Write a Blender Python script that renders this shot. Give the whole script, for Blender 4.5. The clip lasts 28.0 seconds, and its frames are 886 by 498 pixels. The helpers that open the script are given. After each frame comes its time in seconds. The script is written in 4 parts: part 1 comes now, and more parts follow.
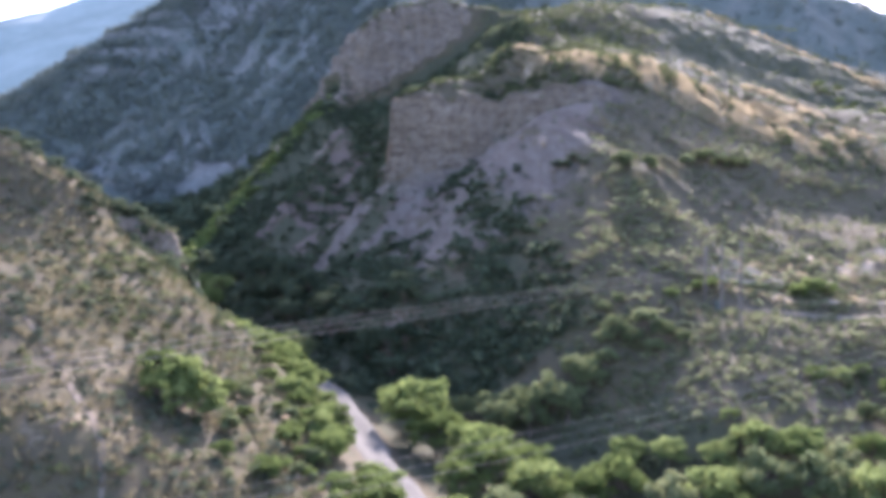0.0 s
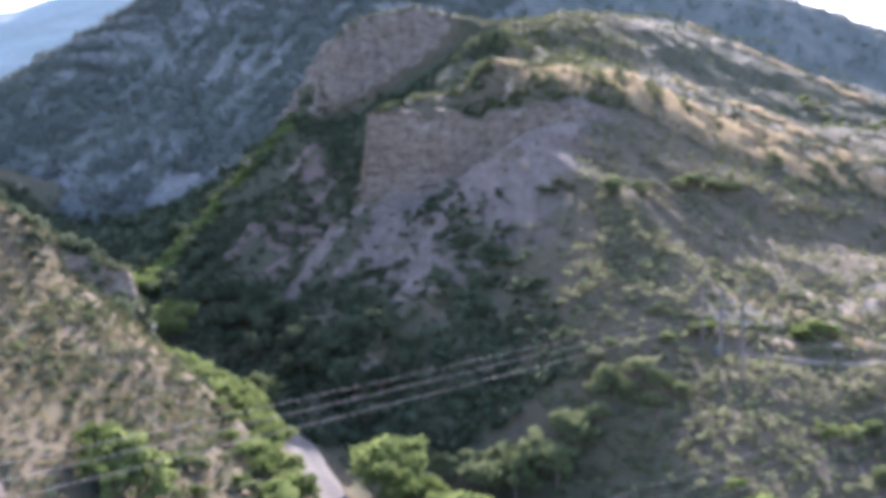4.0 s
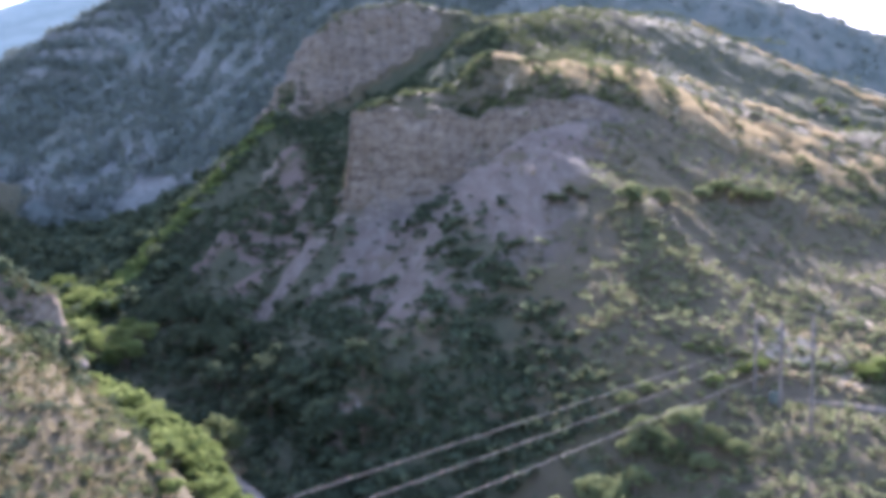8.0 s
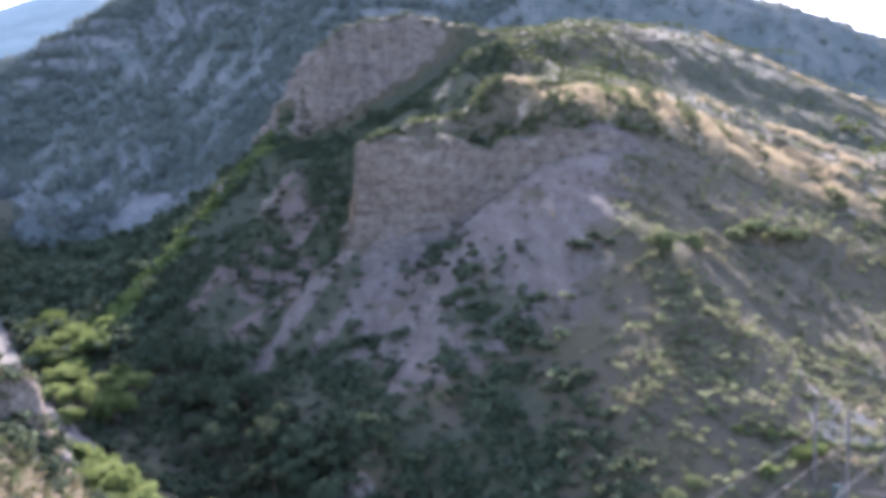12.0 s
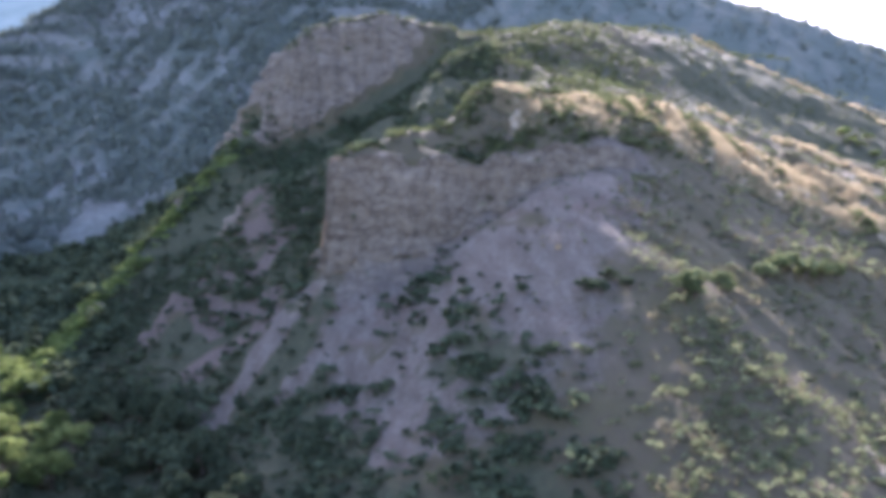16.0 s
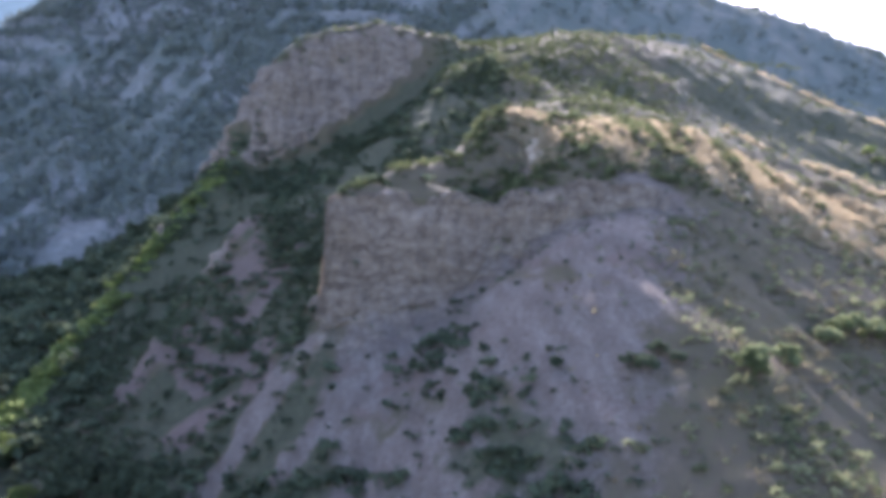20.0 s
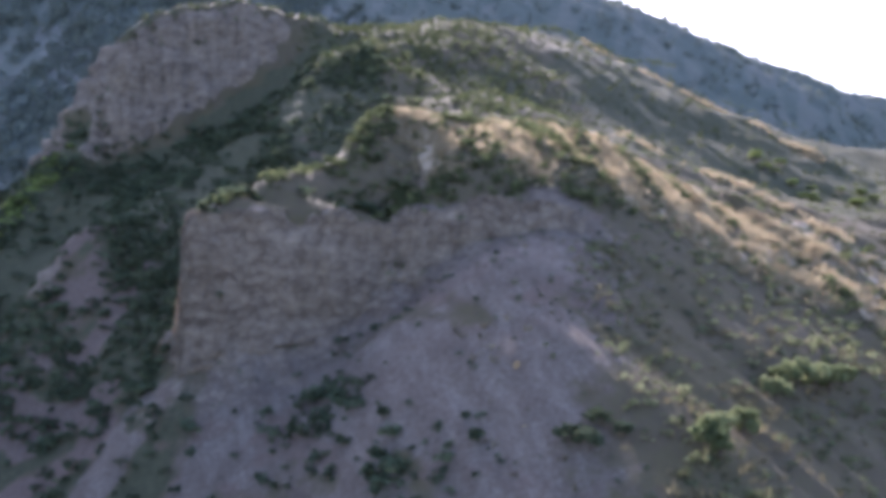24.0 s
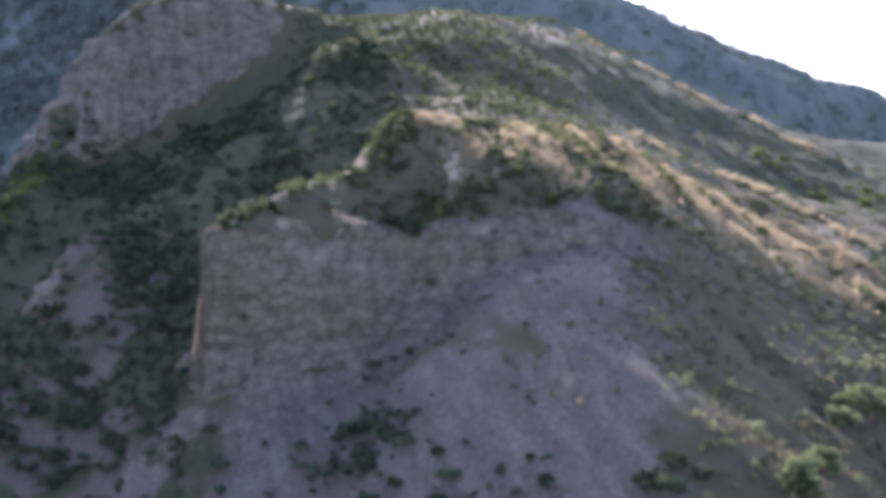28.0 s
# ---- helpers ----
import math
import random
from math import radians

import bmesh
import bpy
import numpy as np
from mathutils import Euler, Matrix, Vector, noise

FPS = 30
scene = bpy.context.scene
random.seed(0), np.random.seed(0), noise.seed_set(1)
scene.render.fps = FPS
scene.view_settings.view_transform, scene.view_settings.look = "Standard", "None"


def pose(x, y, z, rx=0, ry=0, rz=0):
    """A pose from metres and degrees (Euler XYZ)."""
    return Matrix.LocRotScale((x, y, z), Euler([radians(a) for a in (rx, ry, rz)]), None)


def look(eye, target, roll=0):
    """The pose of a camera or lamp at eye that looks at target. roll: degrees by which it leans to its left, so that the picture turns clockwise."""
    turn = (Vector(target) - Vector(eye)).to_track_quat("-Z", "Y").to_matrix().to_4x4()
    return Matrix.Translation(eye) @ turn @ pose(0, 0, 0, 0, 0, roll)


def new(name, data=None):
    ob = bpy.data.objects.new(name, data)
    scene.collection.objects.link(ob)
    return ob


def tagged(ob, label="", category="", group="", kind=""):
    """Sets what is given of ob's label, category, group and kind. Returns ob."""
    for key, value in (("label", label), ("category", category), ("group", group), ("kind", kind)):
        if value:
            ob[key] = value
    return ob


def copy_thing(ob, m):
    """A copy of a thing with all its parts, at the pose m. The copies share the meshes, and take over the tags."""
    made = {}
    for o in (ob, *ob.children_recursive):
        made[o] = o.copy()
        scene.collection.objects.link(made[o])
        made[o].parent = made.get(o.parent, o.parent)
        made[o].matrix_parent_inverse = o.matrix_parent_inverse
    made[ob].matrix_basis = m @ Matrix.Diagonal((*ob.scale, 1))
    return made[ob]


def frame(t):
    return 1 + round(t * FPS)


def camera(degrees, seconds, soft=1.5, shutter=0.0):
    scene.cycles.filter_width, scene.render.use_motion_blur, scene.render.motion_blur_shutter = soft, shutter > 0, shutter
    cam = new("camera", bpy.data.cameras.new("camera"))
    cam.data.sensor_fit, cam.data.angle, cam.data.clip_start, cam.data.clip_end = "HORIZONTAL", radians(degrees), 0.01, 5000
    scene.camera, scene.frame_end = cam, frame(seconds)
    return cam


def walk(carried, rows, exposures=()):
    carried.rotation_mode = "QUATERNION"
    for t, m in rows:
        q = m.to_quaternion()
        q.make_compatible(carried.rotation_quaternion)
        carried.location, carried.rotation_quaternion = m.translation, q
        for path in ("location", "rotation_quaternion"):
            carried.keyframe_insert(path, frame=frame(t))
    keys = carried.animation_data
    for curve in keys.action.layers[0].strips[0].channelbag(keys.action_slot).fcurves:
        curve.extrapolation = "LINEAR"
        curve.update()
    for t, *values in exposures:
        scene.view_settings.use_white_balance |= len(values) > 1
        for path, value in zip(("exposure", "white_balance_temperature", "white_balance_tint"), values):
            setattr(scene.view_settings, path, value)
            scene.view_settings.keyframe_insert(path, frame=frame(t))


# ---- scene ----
cam = camera(53.0, 28.0, 5.6)
METRES, EYE, TILT, LEAN, TURN = 110.0, 25.0, -2.0, 0.0, 0.0
ROWS = [
    (0.0, 0.0, 0.0, 0.0, 0.0, 0.0, -0.0),
    (0.5, -0.0005, 0.0031, 0.0078, 0.24, 0.03, 0.03),
    (1.0, -0.0012, 0.0048, 0.0158, 0.26, -0.06, 0.05),
    (1.5, -0.0019, 0.008, 0.0229, 0.1, -0.1, 0.07),
    (2.0, -0.0021, 0.0144, 0.0298, -0.19, -0.09, 0.07),
    (2.5, -0.0026, 0.0245, 0.0351, -0.6, -0.06, 0.06),
    (3.0, -0.0023, 0.0388, 0.0385, -1.0, 0.0, 0.01),
    (3.5, -0.0019, 0.0572, 0.0399, -1.28, 0.09, -0.07),
    (5.5, -0.0025, 0.1441, 0.0513, -2.02, 0.19, -0.31),
    (6.0, -0.0044, 0.1569, 0.051, -2.14, 0.22, -0.35),
    (6.5, -0.0057, 0.1762, 0.0505, -2.24, 0.3, -0.38),
    (7.0, -0.0064, 0.1999, 0.0509, -2.33, 0.36, -0.41),
    (7.5, -0.0069, 0.2283, 0.0525, -2.4, 0.42, -0.43),
    (8.0, -0.008, 0.2589, 0.058, -2.41, 0.49, -0.46),
    (8.5, -0.0098, 0.2836, 0.0647, -2.42, 0.49, -0.46),
    (9.0, -0.0124, 0.3014, 0.0715, -2.46, 0.43, -0.45),
    (9.5, -0.0159, 0.3114, 0.0788, -2.47, 0.33, -0.37),
    (10.0, -0.019, 0.3164, 0.0871, -2.46, 0.37, -0.4),
    (10.5, -0.0217, 0.3215, 0.0955, -2.48, 0.4, -0.35),
    (11.0, -0.0237, 0.327, 0.1045, -2.54, 0.39, -0.3),
    (11.5, -0.0251, 0.3345, 0.1145, -2.56, 0.39, -0.25),
    (12.0, -0.0263, 0.3439, 0.123, -2.56, 0.41, -0.23),
    (12.5, -0.0271, 0.3548, 0.1305, -2.99, 0.4, -0.23),
    (14.5, -0.0342, 0.4225, 0.1428, -4.13, 0.42, -0.29),
    (15.0, -0.0357, 0.45, 0.1506, -4.23, 0.42, -0.34),
    (15.5, -0.0378, 0.4792, 0.1587, -4.38, 0.44, -0.34),
    (16.0, -0.0409, 0.5074, 0.1658, -4.55, 0.44, -0.39),
    (16.5, -0.0451, 0.5332, 0.1734, -4.72, 0.44, -0.41),
    (17.0, -0.0497, 0.5538, 0.1829, -4.84, 0.4, -0.39),
    (17.5, -0.0544, 0.5683, 0.193, -4.9, 0.29, -0.37),
    (18.0, -0.058, 0.5781, 0.2028, -4.95, 0.18, -0.33),
    (18.5, -0.0611, 0.5869, 0.212, -5.07, 0.08, -0.27),
    (19.0, -0.0631, 0.6001, 0.2201, -5.22, 0.1, -0.26),
    (19.5, -0.0639, 0.6186, 0.2277, -5.34, 0.2, -0.27),
    (20.0, -0.0639, 0.64, 0.2348, -5.41, 0.2, -0.26),
    (20.5, -0.0642, 0.6641, 0.2402, -5.5, 0.24, -0.3),
    (21.0, -0.0643, 0.6901, 0.2457, -5.86, 0.26, -0.33),
    (21.5, -0.0636, 0.7174, 0.2525, -6.91, 0.28, -0.38),
    (22.0, -0.0633, 0.7422, 0.2595, -9.4, 0.27, -0.47),
    (22.5, -0.0645, 0.7638, 0.2662, -11.48, 0.23, -0.54),
    (24.5, -0.0806, 0.8244, 0.2914, -14.85, -1.5, -0.4),
    (25.0, -0.0894, 0.8355, 0.2983, -15.11, -1.99, -0.36),
    (25.5, -0.0991, 0.8445, 0.3047, -15.28, -2.01, -0.34),
    (26.0, -0.1091, 0.8519, 0.3114, -15.4, -2.03, -0.27),
    (26.5, -0.1179, 0.8575, 0.3163, -15.82, -2.05, -0.26),
    (27.0, -0.1243, 0.8665, 0.3184, -16.59, -1.99, -0.29),
    (27.5, -0.1277, 0.8774, 0.3196, -16.68, -1.95, -0.36),
    (28.0, -0.1307, 0.8814, 0.3194, -16.66, -1.97, -0.35),
]
walk(cam, [(t, pose(0, 0, EYE, TILT, LEAN, TURN) @ pose(METRES * x, METRES * y, METRES * z, 90 + pitch, roll, yaw)) for t, x, y, z, yaw, pitch, roll in ROWS],
     [(t, stops, 5700.0, 29.0) for t, stops in ((0.0, 2.3), (12.0, 2.45), (17.0, 2.4), (22.0, 2.18), (25.0, 1.9), (28.0, 1.95))])

# ---- world and sun ----
SUN_EL, SUN_AZ = 29.5, 7.0
world = bpy.data.worlds.new("sky")
scene.world = world
world.use_nodes = True
wn = world.node_tree.nodes
sky = wn.new("ShaderNodeTexSky")
sky.sky_type, sky.sun_disc = "NISHITA", False
sky.sun_elevation, sky.sun_rotation = radians(SUN_EL), radians(SUN_AZ)
sky.air_density, sky.dust_density, sky.ozone_density = 1.0, 1.6, 1.2
wn["Background"].inputs["Strength"].default_value = 0.15
world.node_tree.links.new(sky.outputs["Color"], wn["Background"].inputs["Color"])
sun = new("sun", bpy.data.lights.new("sun", "SUN"))
sun.data.energy, sun.data.angle, sun.data.color = 4.2, radians(0.55), (1.0, 0.92, 0.8)
sun_dir = Vector((math.sin(radians(SUN_AZ)) * math.cos(radians(SUN_EL)), math.cos(radians(SUN_AZ)) * math.cos(radians(SUN_EL)), math.sin(radians(SUN_EL))))
sun.matrix_world = look(sun_dir * 900, (0, 0, 0))

# ---- noise ----
def hash3(ix, iy, iz):
    n = (ix * 374761393 + iy * 668265263 + iz * 1274126177) & 0x7FFFFFFF
    n = ((n ^ (n >> 13)) * 1274126177) & 0x7FFFFFFF
    return ((n ^ (n >> 16)) & 0xFFFF) / 32767.5 - 1.0


def vnoise(x, y, z=0.0):
    """Smooth value noise, about -1 to 1."""
    x, y = np.asarray(x, float), np.asarray(y, float)
    z = np.broadcast_to(np.asarray(z, float), x.shape)
    f = [np.floor(a) for a in (x, y, z)]
    i = [a.astype(np.int64) for a in f]
    u = [(a - b) ** 2 * (3 - 2 * (a - b)) for a, b in zip((x, y, z), f)]
    total = 0
    for dx in (0, 1):
        for dy in (0, 1):
            for dz in (0, 1):
                w = (u[0] if dx else 1 - u[0]) * (u[1] if dy else 1 - u[1]) * (u[2] if dz else 1 - u[2])
                total = total + w * hash3(i[0] + dx, i[1] + dy, i[2] + dz)
    return total


def fbm(x, y, z=0.0, octaves=4):
    total, amp = 0, 1.0
    for k in range(octaves):
        total = total + amp * vnoise(np.asarray(x) * 2 ** k + 17 * k, np.asarray(y) * 2 ** k - 9 * k, np.asarray(z) * 2 ** k)
        amp *= 0.5
    return total / 1.6


def smooth(a, b, x):
    t = np.clip((np.asarray(x, float) - a) / (b - a), 0, 1)
    return t * t * (3 - 2 * t)


# ---- landforms: lines along creeks, crests, brows and toes, and the surface stretched between them ----
def resample(line, step):
    line = np.array(line, float)
    out = [line[:1]]
    for a, b in zip(line[:-1], line[1:]):
        n = max(1, int(np.linalg.norm((b - a)[:2]) / step))
        out.append(a + (b - a) * (np.arange(1, n + 1) / n)[:, None])
    return np.vstack(out)


class Surface:
    """A surface that passes through landform lines."""

    def __init__(self, lines, step, soft):
        p = np.vstack([resample(l, step) for l in lines])
        keep = [0]
        for k in range(1, len(p)):
            if np.min(np.hypot(*(p[keep, :2] - p[k, :2]).T)) > 0.8:
                keep.append(k)
        self.p, self.soft = p[keep], soft
        n = len(self.p)
        a = np.zeros((n + 3, n + 3))
        a[:n, :n] = self.kernel(self.p[:, 0], self.p[:, 1]) + np.eye(n) * -0.25
        a[:n, n:] = np.c_[np.ones(n), self.p[:, :2]]
        a[n:, :n] = a[:n, n:].T
        self.w = np.linalg.solve(a, np.r_[self.p[:, 2], 0, 0, 0])

    def kernel(self, x, y):
        return np.sqrt((x[:, None] - self.p[:, 0]) ** 2 + (y[:, None] - self.p[:, 1]) ** 2 + self.soft ** 2)

    def __call__(self, x, y):
        x, y = np.asarray(x, float), np.asarray(y, float)
        shape, x, y = x.shape, x.ravel(), y.ravel()
        out = np.empty(len(x))
        for k in range(0, len(x), 20000):
            s = slice(k, k + 20000)
            out[s] = self.kernel(x[s], y[s]) @ self.w[:-3] + self.w[-3] + self.w[-2] * x[s] + self.w[-1] * y[s]
        return out.reshape(shape)


ROAD = [(14, 20, -4), (8, 45, -2.5), (1, 66, -1.2), (-3.6, 80, -0.5), (-8.4, 95, 0.5), (-10.8, 103, 1.7), (-14, 112, 2.9), (-23, 128, 4), (-37, 148, 5.5), (-50, 165, 7), (-67, 190, 9), (-86, 225, 13), (-112, 270, 19)]
CREEK = [(30, 20, -8), (20, 50, -6), (12, 75, -4.5), (4, 95, -3), (-4, 111, -1.2), (-14, 127, 1), (-28, 148, 3), (-42, 168, 5), (-57, 193, 7.5), (-72, 222, 11), (-90, 255, 15), (-114, 300, 21), (-140, 350, 27)]
LEFT_TOE = [(-3, 45, 1), (-6, 66, 1.5), (-10, 81, 2.5), (-15, 96, 4), (-19, 107, 5.5), (-29, 124, 7), (-43, 142, 8.5), (-56, 160, 11), (-76, 185, 15)]
LEFT_MID = [(-24, 40, -7), (-26.6, 54, 0.2), (-27.2, 61, 5.2), (-27.6, 66, 9.0), (-27.8, 70.7, 9.2), (-32, 83, 13.4), (-36.4, 99, 19.0), (-36, 108, 19.6), (-35.6, 113, 18.8)]
LEFT_LOW = [(-21.5, 59, 2.2), (-23.2, 68.5, 7.0), (-26.2, 87, 9.6), (-29.2, 100.3, 14.8), (-23.5, 107.6, 9.8)]
LEFT_SHOULDER = [(-36.8, 80.3, 16.0), (-42, 88, 19.5)]
LEFT_UP = [(-54, 40, 4), (-54, 60, 17), (-50, 80, 19.5), (-49, 95, 22), (-50, 104, 26.5)]
LEFT_CREST = [(-36.5, 120, 22.9), (-40, 117, 24.2), (-45, 113.3, 27.6), (-51, 111, 32), (-56, 113, 35), (-75, 116, 46), (-115, 112, 62)]
LEFT_BACK = [(-38.5, 124, 15), (-46, 124, 20), (-58, 130, 23), (-80, 142, 30), (-115, 150, 42)]
OUTCROP = [(-40, 114.6, 21), (-38, 116, 18.9), (-35.6, 117.6, 17.6), (-34.2, 120.5, 16.2), (-34.8, 123, 12.5)]
LEFT_FAR = [(-120, 60, 40), (-90, 0, 3), (-45, 0, -8), (-70, -60, -6), (-62, 28, 0)]
RIGHT_TOE = [(60, 66, -2), (45, 75, -2), (32, 79, -1.5), (22, 87, -1), (15, 97, 0), (8, 110, 2), (-2, 121, 3), (-12, 136, 5), (-28, 160, 7), (-44, 183, 9), (-58, 210, 12)]
RIGHT_BANK = [(70, 92, 4), (52, 95, 4.4), (46.8, 102.6, 6.6), (41.6, 98, 5.8), (31.4, 97.3, 7.6), (36, 88, 2.4), (30, 88, 4.2), (24, 97, 5.5)]
BELOW_BENCH = [(18, 107, 8), (25, 107, 9.2), (36.3, 107.8, 11), (46, 106, 9.3), (58, 105, 8.5), (80, 102, 8)]
TRAIL = [(36, 116.4, 13.3), (38.2, 116, 13.2), (46.7, 115, 12.2), (52.5, 115, 11.9), (58, 115.2, 11.9), (70, 116.5, 11.7), (95, 120, 12.5)]
BENCH = [(36, 118.9, 14.5), (44.5, 119, 13.7), (50, 119.5, 13.3), (60, 121.2, 13.4), (75, 123, 14), (95, 126, 15.6)]
ABOVE_BENCH = [(31.5, 122, 17.3), (39, 128, 18.2), (47, 138.5, 20.5), (60, 139, 19.5), (80, 142, 21)]
SHADE_SLOPE = [(40, 146, 25.6), (50, 150, 24.9), (56, 158, 26.9), (72, 160, 24.5), (88, 162, 23)]
NOSE = [(12, 103, 2.5), (17, 113, 11), (22, 127, 19.6), (28, 137, 24), (33, 140, 25.4), (29, 149, 30), (32, 154.5, 32.6), (39, 159, 32.8), (48, 169, 35), (58, 170, 32.4), (75, 172, 31), (88, 176, 30.5)]
TALUS = [(-7, 133, 10.3), (0, 142.5, 17.6), (-1, 155, 20), (4, 166, 28.5), (8, 176, 35), (11, 186, 40)]
TALUS_UP = [(14, 140, 21.5), (21.6, 157, 33), (22, 170, 40), (31, 170, 39.6), (23, 184, 47.2), (33, 183, 46.2), (41, 179, 42.4), (49, 175, 38.8), (58, 174, 35.5)]
GULLY = [(-25, 177, 12.2), (-23, 188, 19.3), (-17, 191, 26), (-9.5, 185.6, 26.3), (-6, 170, 20)]
CLIFF_BASE = [(-11.6, 197.2, 36.2), (-8.5, 195.2, 36.8), (-2.8, 195.4, 37.6), (3.3, 196, 37.4), (8.8, 196.5, 39.4), (15.9, 196.3, 44), (23, 195.4, 48.8), (30, 194.8, 50.4)]
CLIFF_BROW = [(-11, 200, 49.2), (-7.3, 199, 50.3), (-1.6, 198.6, 50.8), (6.1, 199, 50.3), (11.5, 200.5, 49.6), (13.4, 203, 49.5), (16, 198.5, 51.4), (23.7, 198.3, 52.4), (31.5, 194.5, 52.4), (42, 191, 49.4), (50, 188, 45), (57.4, 187, 41.4), (64, 184, 38.5)]
SPUR_SKY = [(-7, 203, 52), (2.3, 209, 56), (10.3, 213, 59), (14.7, 219, 64.8)]
SPUR_LEFT = [(-12.8, 201.5, 36.2), (-12, 210, 39.5), (-6, 220, 44), (3, 230, 50), (12, 238, 58)]
CREST = [(14.7, 219, 64.8), (20, 220.5, 65.2), (25.3, 221, 65.7), (32.6, 222, 63.9), (40, 226, 64.8), (47, 229, 65), (55, 224, 61.2), (66.5, 222, 54.4), (77, 215, 50), (86.4, 205, 44.8), (102, 190, 38)]
CREST_FRONT = [(20, 211, 59.6), (30, 204, 58.2), (41, 207.5, 58.4), (50, 207, 55.6), (60, 203, 49.4)]
TERRACE = [(-8, 202, 50.4), (-1.5, 202.5, 51.4), (6, 203, 51.3), (13, 205.5, 51.3), (19, 203, 52.8)]
HOLLOW = [(-22, 225, 42), (-12, 242, 50), (-4, 256, 58), (6, 270, 70), (15, 288, 82)]
KNOB = [(-29, 233, 46), (-27, 236, 48), (-24, 240, 48)]
LOW_ROCKS = [(-38, 217.5, 28.6), (-34.6, 211.5, 26.8), (-28, 205, 24), (-22, 203, 27)]
RIB = [(-64, 222, 13.5), (-62.5, 232, 17.5), (-56, 242, 26.5), (-51, 256, 38), (-46, 267, 45.3), (-39, 275, 55), (-35, 287, 63)]
RIB_GULLY = [(-50, 208, 13), (-47, 222, 19), (-43, 236, 28), (-37, 252, 39), (-33, 268, 49)]
RIB_BACK = [(-76, 240, 14), (-68, 258, 24), (-60, 275, 34), (-52, 300, 48)]
UPPER_BASE = [(-32.7, 286, 58.5), (-21.6, 294, 68.5), (-7.2, 304, 79), (8, 312, 91)]
UPPER_CREST = [(-27, 296, 84), (-23.8, 300, 90), (-13.8, 309.5, 97), (-1.3, 315, 99.6), (11.5, 317, 97.6), (28.4, 322, 97.9), (46, 328, 100.5), (57, 334, 102.5), (74, 340, 105), (96, 350, 108), (118, 360, 102.5), (143, 375, 102), (174, 392, 106.6), (199, 400, 100), (270, 410, 85)]
UPPER_BACK = [(-47, 345, 55), (0, 352, 88), (55, 375, 92), (110, 400, 95), (190, 440, 95)]
HILLSIDE = [(32, 245, 71), (45, 262, 77), (55, 285, 88), (75, 300, 92)]
HILLSIDE_R = [(84, 252, 62), (106, 263, 58.5), (108, 285, 70), (106, 310, 83), (104, 330, 94)]
RIDGE_R = [(104, 349, 104), (116, 345, 95), (131, 325, 83.5), (137, 305, 74.5), (140, 285, 64)]
GULLY_R = [(150, 355, 88), (155, 325, 73), (152, 300, 63)]
RIDGE_RR = [(174, 390, 105), (193, 380, 88), (206, 370, 84), (199, 330, 66)]
RIDGE_S = [(70, 250, 66), (83, 235, 57.5), (86, 222, 51.5), (88, 212, 47.8)]
RIGHT_FAR = [(100, 150, 25), (125, 110, 15), (140, 200, 42), (150, 250, 52), (230, 300, 60), (260, 280, 62), (200, 150, 30)]
NEAR = [(130, 40, 0), (60, 20, -4), (30, -60, -10), (-15, -60, 2), (-10, 10, 0)]
VALLEY_LEFT = [(-120, 200, 34), (-130, 260, 38), (-160, 330, 48), (-210, 420, 70)]
LINES = [ROAD, CREEK, LEFT_TOE, LEFT_MID, LEFT_LOW, LEFT_SHOULDER, LEFT_UP, LEFT_CREST, LEFT_BACK, OUTCROP, LEFT_FAR, RIGHT_TOE, RIGHT_BANK, BELOW_BENCH, TRAIL, BENCH, ABOVE_BENCH, SHADE_SLOPE, NOSE, TALUS, TALUS_UP, GULLY, CLIFF_BASE, CLIFF_BROW, SPUR_SKY, SPUR_LEFT, CREST, CREST_FRONT, HOLLOW, KNOB, LOW_ROCKS, RIB, RIB_GULLY, RIB_BACK, UPPER_BASE, UPPER_CREST, UPPER_BACK, HILLSIDE, HILLSIDE_R, RIDGE_R, GULLY_R, RIDGE_RR, RIDGE_S, TERRACE, RIGHT_FAR, NEAR, VALLEY_LEFT]
base_land = Surface(LINES, 5.0, 1.0)
ROAD_PTS, TRAIL_PTS = resample(ROAD, 1.0), resample(TRAIL, 1.0)


def near_line(x, y, pts):
    x, y = np.asarray(x, float).ravel(), np.asarray(y, float).ravel()
    d = np.empty(len(x))
    for k in range(0, len(x), 20000):
        s = slice(k, k + 20000)
        d[s] = np.sqrt(((x[s, None] - pts[:, 0]) ** 2 + (y[s, None] - pts[:, 1]) ** 2).min(1))
    return d


CLIFF_LINE = resample([(44, 189.2, 0), (31, 195, 0), (23.5, 197, 0), (17, 197.6, 0), (14, 199.6, 0), (11, 198.6, 0), (6, 197.6, 0), (-1.9, 197, 0), (-7.6, 197.1, 0), (-10.6, 198, 0), (-11.6, 200, 0), (-10.8, 203.5, 0), (-7.5, 208.5, 0), (-1, 214, 0), (6, 220, 0)], 0.5)


